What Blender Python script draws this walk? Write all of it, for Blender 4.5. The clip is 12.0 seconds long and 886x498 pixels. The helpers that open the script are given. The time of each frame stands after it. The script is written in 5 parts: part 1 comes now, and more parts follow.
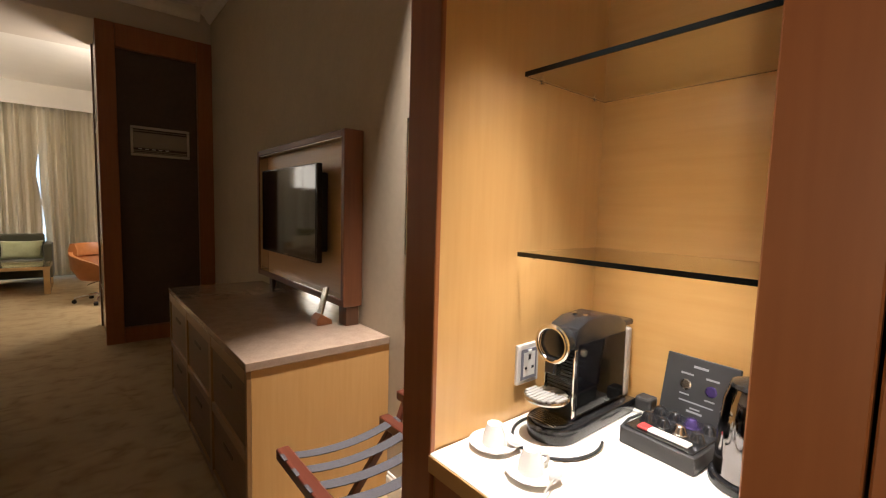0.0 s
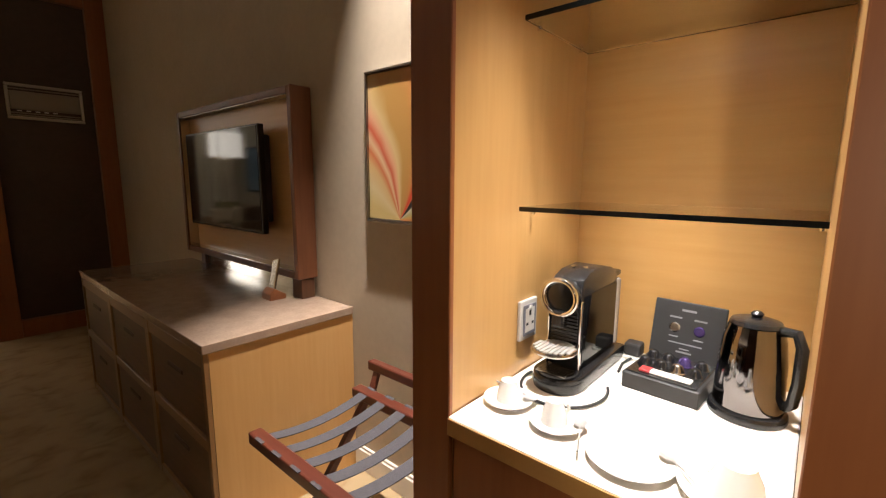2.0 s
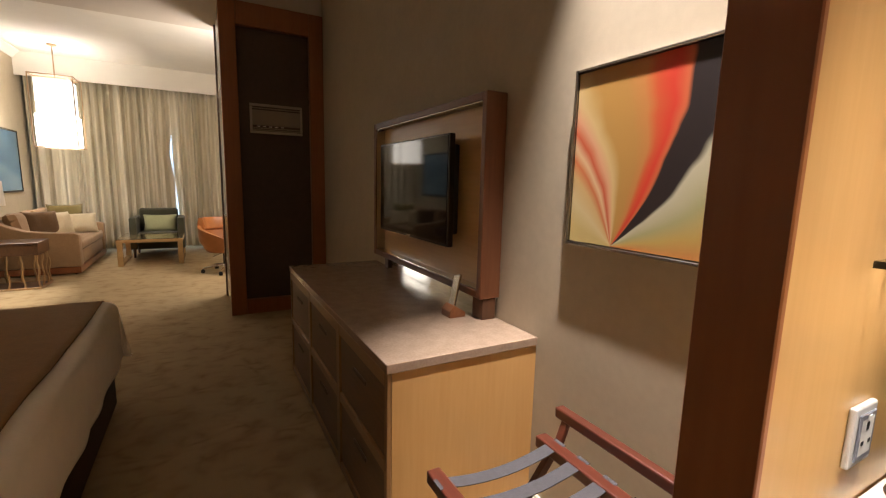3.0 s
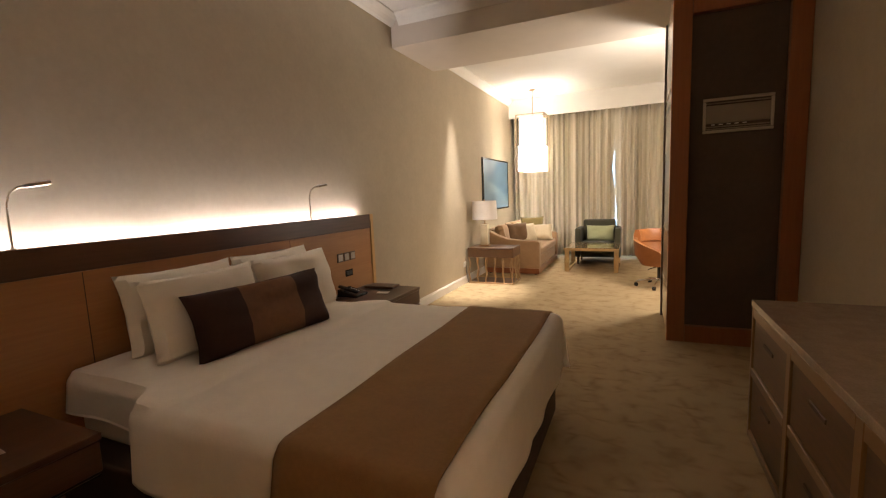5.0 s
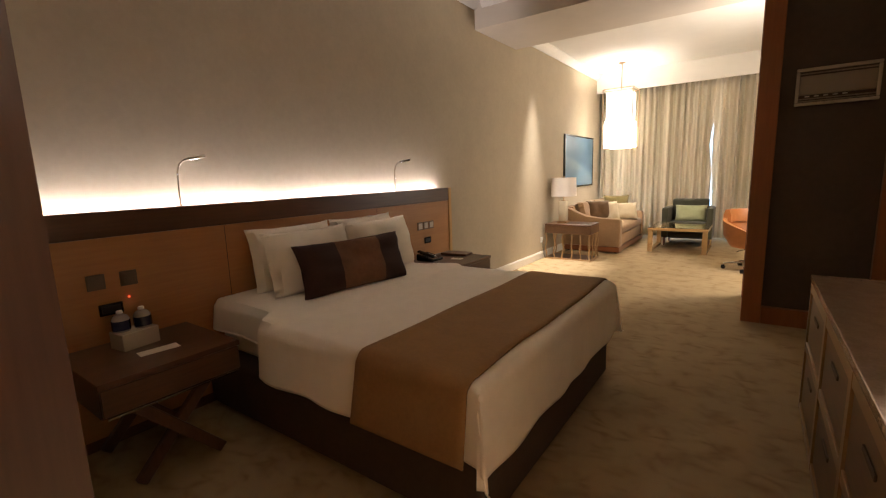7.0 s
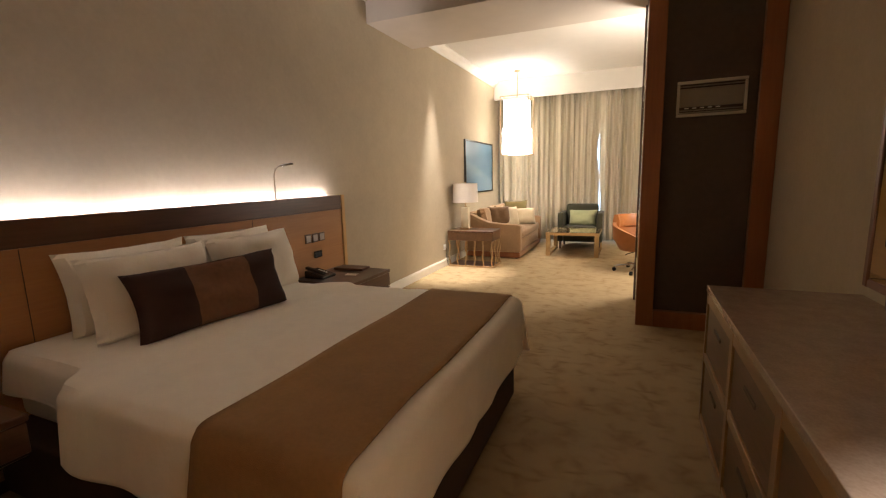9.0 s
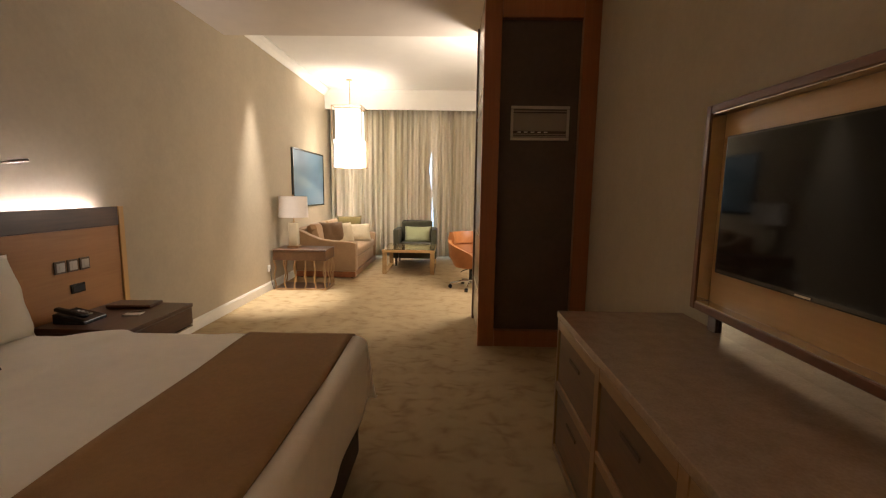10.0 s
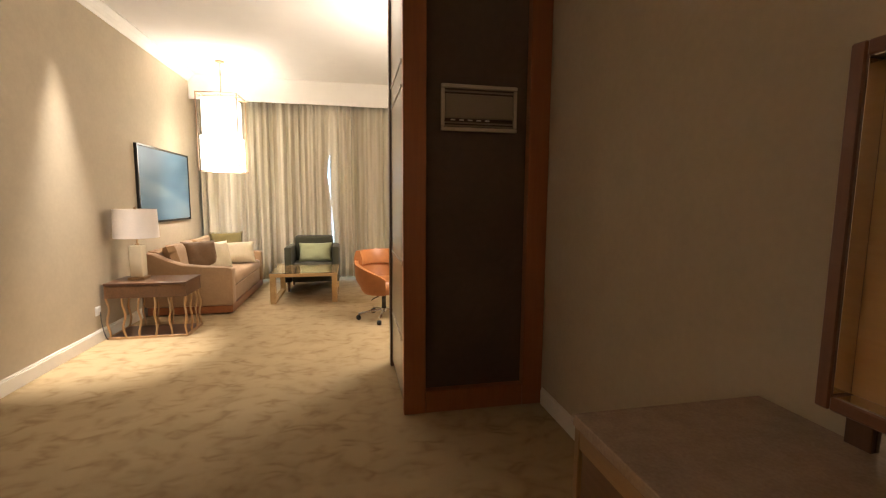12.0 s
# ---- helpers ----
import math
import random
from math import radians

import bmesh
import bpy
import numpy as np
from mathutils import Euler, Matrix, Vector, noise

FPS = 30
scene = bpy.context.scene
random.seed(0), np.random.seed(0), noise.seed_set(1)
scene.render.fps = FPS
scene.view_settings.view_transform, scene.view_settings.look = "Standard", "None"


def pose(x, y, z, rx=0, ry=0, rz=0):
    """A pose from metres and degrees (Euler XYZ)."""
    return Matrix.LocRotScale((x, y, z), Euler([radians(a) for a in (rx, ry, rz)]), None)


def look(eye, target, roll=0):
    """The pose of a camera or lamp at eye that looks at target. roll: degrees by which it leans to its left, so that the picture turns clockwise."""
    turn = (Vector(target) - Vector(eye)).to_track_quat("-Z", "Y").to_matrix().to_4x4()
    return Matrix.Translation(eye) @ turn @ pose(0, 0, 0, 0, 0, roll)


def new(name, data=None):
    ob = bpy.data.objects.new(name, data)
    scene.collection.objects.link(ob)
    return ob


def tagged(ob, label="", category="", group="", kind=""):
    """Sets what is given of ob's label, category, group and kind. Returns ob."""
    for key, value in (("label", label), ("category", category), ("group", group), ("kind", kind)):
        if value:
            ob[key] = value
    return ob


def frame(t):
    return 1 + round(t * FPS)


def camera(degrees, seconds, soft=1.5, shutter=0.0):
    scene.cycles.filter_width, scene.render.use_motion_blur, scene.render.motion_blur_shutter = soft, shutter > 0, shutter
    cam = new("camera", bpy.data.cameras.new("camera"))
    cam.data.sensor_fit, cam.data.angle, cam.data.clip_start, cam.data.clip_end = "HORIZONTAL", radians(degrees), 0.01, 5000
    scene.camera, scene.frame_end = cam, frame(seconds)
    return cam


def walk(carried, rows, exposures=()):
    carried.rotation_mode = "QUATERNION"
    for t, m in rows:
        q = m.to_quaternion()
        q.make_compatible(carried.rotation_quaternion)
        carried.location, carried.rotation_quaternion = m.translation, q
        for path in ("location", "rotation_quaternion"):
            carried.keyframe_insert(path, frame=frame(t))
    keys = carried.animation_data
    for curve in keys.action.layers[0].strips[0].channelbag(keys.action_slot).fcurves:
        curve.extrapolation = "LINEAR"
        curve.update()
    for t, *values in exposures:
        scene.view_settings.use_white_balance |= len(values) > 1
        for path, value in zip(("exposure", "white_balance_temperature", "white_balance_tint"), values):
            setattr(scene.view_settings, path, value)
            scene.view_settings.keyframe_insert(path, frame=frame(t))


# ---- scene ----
cam = camera(90.7, 12.0, 1.2)
PATH = [
    (0, (1.086, 1.374, 1.349), (2.357, 2.908, 1.175), 1.6),
    (0.5, (1.052, 1.393, 1.34), (2.645, 2.586, 1.142), 1.2),
    (1, (1.016, 1.4, 1.326), (2.677, 2.49, 1.096), 1.1),
    (1.5, (0.991, 1.433, 1.318), (2.638, 2.536, 1.058), 1.3),
    (2, (1.004, 1.519, 1.318), (2.502, 2.808, 1.009), 0.3),
    (2.5, (1.045, 1.657, 1.344), (2.227, 3.24, 1.034), 0.4),
    (2.7, (1.053, 1.705, 1.347), (2.128, 3.364, 1.041), 0.9),
    (4.3, (0.946, 2.124, 1.402), (1.059, 4.104, 1.143), -0.8),
    (4.5, (0.95, 2.162, 1.407), (0.774, 4.137, 1.15), -1.6),
    (5, (0.98, 2.186, 1.372), (0.171, 3.999, 1.128), -2.3),
    (5.5, (1.053, 2.134, 1.349), (-0.071, 3.769, 1.098), -2.4),
    (6, (1.189, 2.014, 1.333), (0.023, 3.61, 1.028), -2.3),
    (6.5, (1.278, 1.938, 1.33), (0.121, 3.537, 1.012), -2.0),
    (8.3, (1.182, 2.043, 1.36), (0.164, 3.727, 1.004), -2.4),
    (8.5, (1.171, 2.104, 1.339), (0.222, 3.83, 0.991), -2.0),
    (9, (1.147, 2.302, 1.353), (0.37, 4.117, 1.032), -1.5),
    (9.5, (1.082, 2.497, 1.345), (0.553, 4.403, 1.051), -0.5),
    (10, (0.994, 2.709, 1.359), (0.954, 4.691, 1.096), 0.8),
    (10.5, (0.984, 2.944, 1.345), (1.298, 4.903, 1.09), 1.6),
    (11, (1.012, 3.238, 1.358), (1.32, 5.2, 1.116), 0.9),
    (11.5, (0.956, 3.528, 1.357), (1.319, 5.482, 1.127), 0.7),
    (12, (0.932, 3.801, 1.363), (1.334, 5.748, 1.143), 0.4),
]
walk(cam, [(t, look(eye, target, roll)) for t, eye, target, roll in PATH],
     [(0, -0.7), (2.7, -0.72), (4.3, 0.0), (5.5, -0.25), (6.5, -0.18), (8.5, -0.05), (9.5, -0.22), (10, -0.24), (10.5, 0.02), (11, 0.06), (12, -0.04)])

# ---- light ----
world = bpy.data.worlds.new("world")
scene.world = world
world.use_nodes = True
_bg = world.node_tree.nodes["Background"]
_sky = world.node_tree.nodes.new("ShaderNodeTexSky")
_sky.sky_type, _sky.sun_disc, _sky.sun_elevation, _sky.sun_rotation = "NISHITA", False, radians(30), radians(200)
world.node_tree.links.new(_sky.outputs[0], _bg.inputs[0])
_bg.inputs[1].default_value = 0.05


def spot(name, eye, target, power, color, degrees, blend=0.6, radius=0.04):
    d = bpy.data.lights.new(name, "SPOT")
    d.energy, d.color, d.spot_size, d.spot_blend, d.shadow_soft_size = power, color, radians(degrees), blend, radius
    ob = new(name, d)
    ob.matrix_world = look(eye, target)
    return ob


def area(name, eye, target, power, color, sx, sy):
    d = bpy.data.lights.new(name, "AREA")
    d.energy, d.color, d.shape, d.size, d.size_y = power, color, "RECTANGLE", sx, sy
    ob = new(name, d)
    ob.matrix_world = look(eye, target)
    return ob


def point(name, at, power, color, radius=0.1):
    d = bpy.data.lights.new(name, "POINT")
    d.energy, d.color, d.shadow_soft_size = power, color, radius
    ob = new(name, d)
    ob.location = at
    return ob


SOFT, WHITE, LIVING, LED = (1.0, 0.85, 0.65), (1.0, 0.91, 0.84), (1.0, 0.90, 0.82), (1.0, 0.92, 0.98)
spot("niche_light", (1.70, 1.75, 2.27), (1.75, 1.75, 0.9), 400, (1.0, 0.94, 0.90), 47, 1.0, 0.03)
spot("picture_light", (1.95, 2.62, 3.2), (2.04, 2.60, 1.2), 1350, (1.0, 0.91, 0.90), 44, 0.9, 0.02)
spot("scallop_light", (-1.22, 8.12, 3.17), (-1.13, 8.02, 0.0), 1000, WHITE, 36, 1.0, 0.06)
point("pendant_bulb", (-0.80, 10.45, 1.98), 50, LIVING, 0.09)
point("pendant_upper_bulb", (-0.80, 10.45, 2.60), 46, LIVING, 0.06)
area("desk_uplight", (1.78, 8.0, 2.3), (1.78, 8.0, 3.2), 45, LIVING, 0.25, 0.25)
point("desk_lamp", (1.78, 8.0, 1.55), 112, LIVING, 0.25)
for _y0, _y1 in ((2.30, 3.72), (3.78, 5.06), (5.10, 5.62)):
    area("headboard_strip", (0, 0, 0), (0, 0, 1), 15 * (_y1 - _y0), LED, 0.012, _y1 - _y0).matrix_world = pose(-1.428, (_y0 + _y1) / 2, 1.165, 180, 0, 0)
area("window_daylight", (0.5, 11.66, 1.4), (0.5, 11.0, 1.4), 4, (0.62, 0.80, 1.0), 2.6, 2.4)
point("bathroom_lamp", (-0.62, 0.75, 1.45), 112, SOFT, 0.09)
# Unseen fill added to brighten the entry and its wardrobe doors.
spot("entry_fill", (0.95, -0.2, 3.22), (0.95, -0.2, 0.0), 52, SOFT, 110, 0.8, 0.05)


# ---- materials ----
def mat(name, color, rough=0.5, metal=0.0, var=0.12, scale=8.0, stretch=(1, 1, 1), bump=0.0, bump_scale=None, second=None, coat=0.0, sheen=0.0, random_tone=0.0):
    m = bpy.data.materials.new(name)
    m.use_nodes = True
    nt = m.node_tree
    b = nt.nodes["Principled BSDF"]
    b.inputs["Roughness"].default_value, b.inputs["Metallic"].default_value = rough, metal
    b.inputs["Coat Roughness"].default_value = max(0.04, rough * 0.6)
    b.inputs["Coat Weight"].default_value, b.inputs["Sheen Weight"].default_value = coat, sheen
    tc = nt.nodes.new("ShaderNodeTexCoord")
    mp = nt.nodes.new("ShaderNodeMapping")
    mp.inputs["Scale"].default_value = stretch
    nt.links.new(tc.outputs["Object"], mp.inputs["Vector"])
    n1 = nt.nodes.new("ShaderNodeTexNoise")
    n1.inputs["Scale"].default_value, n1.inputs["Detail"].default_value = scale, 5
    nt.links.new(mp.outputs[0], n1.inputs["Vector"])
    n2 = nt.nodes.new("ShaderNodeTexNoise")
    n2.inputs["Scale"].default_value, n2.inputs["Detail"].default_value = scale * 0.17, 2
    nt.links.new(mp.outputs[0], n2.inputs["Vector"])
    add = nt.nodes.new("ShaderNodeMath")
    add.operation = "ADD"
    nt.links.new(n1.outputs[0], add.inputs[0])
    nt.links.new(n2.outputs[0], add.inputs[1])
    ramp = nt.nodes.new("ShaderNodeValToRGB")
    lo = [c * (1 - var) for c in color] if second is None else list(second)
    hi = [min(1, c * (1 + var)) for c in color] if second is None else list(color)
    half = nt.nodes.new("ShaderNodeMath")
    half.operation = "MULTIPLY"
    half.inputs[1].default_value = 0.5
    nt.links.new(add.outputs[0], half.inputs[0])
    ramp.color_ramp.elements[0].position, ramp.color_ramp.elements[1].position = 0.36, 0.64
    ramp.color_ramp.elements[0].color, ramp.color_ramp.elements[1].color = (*lo, 1), (*hi, 1)
    nt.links.new(half.outputs[0], ramp.inputs[0])
    nt.links.new(ramp.outputs[0], b.inputs["Base Color"])
    if bump:
        bp = nt.nodes.new("ShaderNodeBump")
        bp.inputs["Strength"].default_value, bp.inputs["Distance"].default_value = bump, 0.004
        n3 = nt.nodes.new("ShaderNodeTexNoise")
        n3.inputs["Scale"].default_value, n3.inputs["Detail"].default_value = bump_scale or scale * 6, 3
        nt.links.new(mp.outputs[0], n3.inputs["Vector"])
        nt.links.new(n3.outputs[0], bp.inputs["Height"])
        nt.links.new(bp.outputs[0], b.inputs["Normal"])
    return m


def wood(name, color, dark, axis="z", rough=0.35, coat=0.15):
    s = {"x": (0.6, 9, 9), "y": (9, 0.6, 9), "z": (9, 9, 0.6)}[axis]
    return mat(name, color, rough, 0, 0.1, 7, s, 0.015, 40, dark, coat)


def glow(name, color, strength, base=(0.8, 0.8, 0.8)):
    m = bpy.data.materials.new(name)
    m.use_nodes = True
    b = m.node_tree.nodes["Principled BSDF"]
    b.inputs["Base Color"].default_value = (*base, 1)
    b.inputs["Emission Color"].default_value, b.inputs["Emission Strength"].default_value = (*color, 1), strength
    return m


def glass_mat(name, color, rough=0.0):
    m = bpy.data.materials.new(name)
    m.use_nodes = True
    b = m.node_tree.nodes["Principled BSDF"]
    b.inputs["Base Color"].default_value = (*color, 1)
    b.inputs["Roughness"].default_value, b.inputs["Transmission Weight"].default_value, b.inputs["IOR"].default_value = rough, 1.0, 1.45
    return m


def carpet_mat():
    """Tan cut-pile carpet with a broken, leaf-like darker figure."""
    m = mat("carpet", (0.43, 0.312, 0.165), 0.95, 0, 0.1, 3.0, (1, 1, 1), 0.7, 220, (0.37, 0.27, 0.14), 0, 0.0)
    nt = m.node_tree
    b, ramp = nt.nodes["Principled BSDF"], next(n for n in nt.nodes if n.type == "VALTORGB")
    tc = next(n for n in nt.nodes if n.type == "TEX_COORD")
    warp = nt.nodes.new("ShaderNodeTexNoise")
    warp.inputs["Scale"].default_value = 3.2
    nt.links.new(tc.outputs["Object"], warp.inputs["Vector"])
    mix = nt.nodes.new("ShaderNodeVectorMath")
    mix.operation = "MULTIPLY_ADD"
    mix.inputs[1].default_value = (0.30, 0.30, 0.0)
    nt.links.new(warp.outputs["Color"], mix.inputs[0])
    nt.links.new(tc.outputs["Object"], mix.inputs[2])
    mp = nt.nodes.new("ShaderNodeMapping")
    mp.inputs["Rotation"].default_value, mp.inputs["Scale"].default_value = (0, 0, 0.6), (1.0, 2.1, 1)
    nt.links.new(mix.outputs[0], mp.inputs["Vector"])
    vor = nt.nodes.new("ShaderNodeTexVoronoi")
    vor.feature = "DISTANCE_TO_EDGE"
    vor.inputs["Scale"].default_value = 5.2
    nt.links.new(mp.outputs[0], vor.inputs["Vector"])
    cr = nt.nodes.new("ShaderNodeValToRGB")
    cr.color_ramp.elements[0].position, cr.color_ramp.elements[1].position = 0.02, 0.26
    cr.color_ramp.elements[0].color, cr.color_ramp.elements[1].color = (1, 1, 1, 1), (0, 0, 0, 1)
    nt.links.new(vor.outputs["Distance"], cr.inputs[0])
    gate = nt.nodes.new("ShaderNodeTexNoise")
    gate.inputs["Scale"].default_value = 6.5
    nt.links.new(tc.outputs["Object"], gate.inputs["Vector"])
    gr = nt.nodes.new("ShaderNodeValToRGB")
    gr.color_ramp.elements[0].position, gr.color_ramp.elements[1].position = 0.42, 0.66
    nt.links.new(gate.outputs[0], gr.inputs[0])
    fac = nt.nodes.new("ShaderNodeMath")
    fac.operation = "MULTIPLY"
    nt.links.new(cr.outputs[0], fac.inputs[0])
    nt.links.new(gr.outputs[0], fac.inputs[1])
    mx = nt.nodes.new("ShaderNodeMix")
    mx.data_type = "RGBA"
    mx.inputs[7].default_value = (0.288, 0.19, 0.088, 1)
    nt.links.new(fac.outputs[0], mx.inputs[0])
    nt.links.new(ramp.outputs[0], mx.inputs[6])
    nt.links.new(mx.outputs[2], b.inputs["Base Color"])
    return m


def painting_mat(name, stops, scale, axis_scale, distort):
    m = bpy.data.materials.new(name)
    m.use_nodes = True
    nt = m.node_tree
    b = nt.nodes["Principled BSDF"]
    b.inputs["Roughness"].default_value = 0.45
    tc = nt.nodes.new("ShaderNodeTexCoord")
    mp = nt.nodes.new("ShaderNodeMapping")
    mp.inputs["Scale"].default_value = axis_scale
    nt.links.new(tc.outputs["Object"], mp.inputs["Vector"])
    n = nt.nodes.new("ShaderNodeTexNoise")
    n.inputs["Scale"].default_value, n.inputs["Detail"].default_value, n.inputs["Distortion"].default_value = scale, 1.0, distort
    nt.links.new(mp.outputs[0], n.inputs["Vector"])
    r = nt.nodes.new("ShaderNodeValToRGB")
    while len(r.color_ramp.elements) < len(stops):
        r.color_ramp.elements.new(0.5)
    for e, (p, c) in zip(r.color_ramp.elements, stops):
        e.position, e.color = p, (*c, 1)
    nt.links.new(n.outputs[0], r.inputs[0])
    nt.links.new(r.outputs[0], b.inputs["Base Color"])
    return m


def petal_art_mat():
    """Abstract petals fanning up and out from one point near the lower edge, in soft bands of colour."""
    m = bpy.data.materials.new("petal_abstract")
    m.use_nodes = True
    nt = m.node_tree
    b = nt.nodes["Principled BSDF"]
    b.inputs["Roughness"].default_value = 0.5

    def calc(op, p, q=0.0):
        n = nt.nodes.new("ShaderNodeMath")
        n.operation = op
        for slot, v in zip(n.inputs, (p, q)):
            if isinstance(v, (int, float)):
                slot.default_value = v
            else:
                nt.links.new(v, slot)
        return n.outputs[0]

    tc = nt.nodes.new("ShaderNodeTexCoord")
    sep = nt.nodes.new("ShaderNodeSeparateXYZ")
    nt.links.new(tc.outputs["Object"], sep.inputs[0])
    wob = nt.nodes.new("ShaderNodeTexNoise")
    wob.inputs["Scale"].default_value, wob.inputs["Detail"].default_value = 5.0, 2.0
    nt.links.new(tc.outputs["Object"], wob.inputs["Vector"])
    u = calc("ADD", calc("MULTIPLY", sep.outputs[1], -1.0), 0.115)
    v = calc("ADD", sep.outputs[2], 0.27)
    turn = calc("ARCTAN2", u, v)
    s = calc("ADD", turn, calc("MULTIPLY", sep.outputs[2], 0.84))
    s = calc("ADD", s, calc("MULTIPLY", calc("SUBTRACT", wob.outputs[0], 0.5), 0.22))
    fac = calc("ADD", calc("MULTIPLY", s, 0.3183), 0.5)
    stops = ((-85, (0.55, 0.42, 0.16)), (-60, (0.62, 0.50, 0.25)), (-42, (0.60, 0.40, 0.17)), (-33, (0.55, 0.16, 0.05)), (-27, (0.66, 0.45, 0.25)), (-21, (0.52, 0.09, 0.03)), (-14, (0.66, 0.34, 0.19)), (-8, (0.62, 0.45, 0.20)), (0, (0.45, 0.25, 0.06)),
             (12, (0.46, 0.24, 0.06)), (19, (0.52, 0.22, 0.06)), (23, (0.58, 0.10, 0.03)), (28, (0.62, 0.04, 0.02)), (31.5, (0.60, 0.14, 0.05)), (33, (0.02, 0.012, 0.01)), (43, (0.02, 0.012, 0.01)), (45, (0.55, 0.52, 0.36)), (56, (0.40, 0.38, 0.18)), (66, (0.52, 0.36, 0.10)), (80, (0.55, 0.20, 0.05)))
    ramp = nt.nodes.new("ShaderNodeValToRGB")
    while len(ramp.color_ramp.elements) < len(stops):
        ramp.color_ramp.elements.new(0.5)
    for e, (deg, c) in zip(ramp.color_ramp.elements, stops):
        e.position, e.color = 0.5 + deg / 180, (*c, 1)
    nt.links.new(fac, ramp.inputs[0])
    nt.links.new(ramp.outputs[0], b.inputs["Base Color"])
    return m


def curtain_mat():
    """Heavy woven curtain with soft vertical stripes of cream and olive."""
    m = mat("curtain_cloth", (0.78, 0.71, 0.56), 0.9, 0, 0.1, 14, (1, 0.0, 0.02), 0.3, 300, (0.34, 0.285, 0.175), 0, 0.2)
    return m


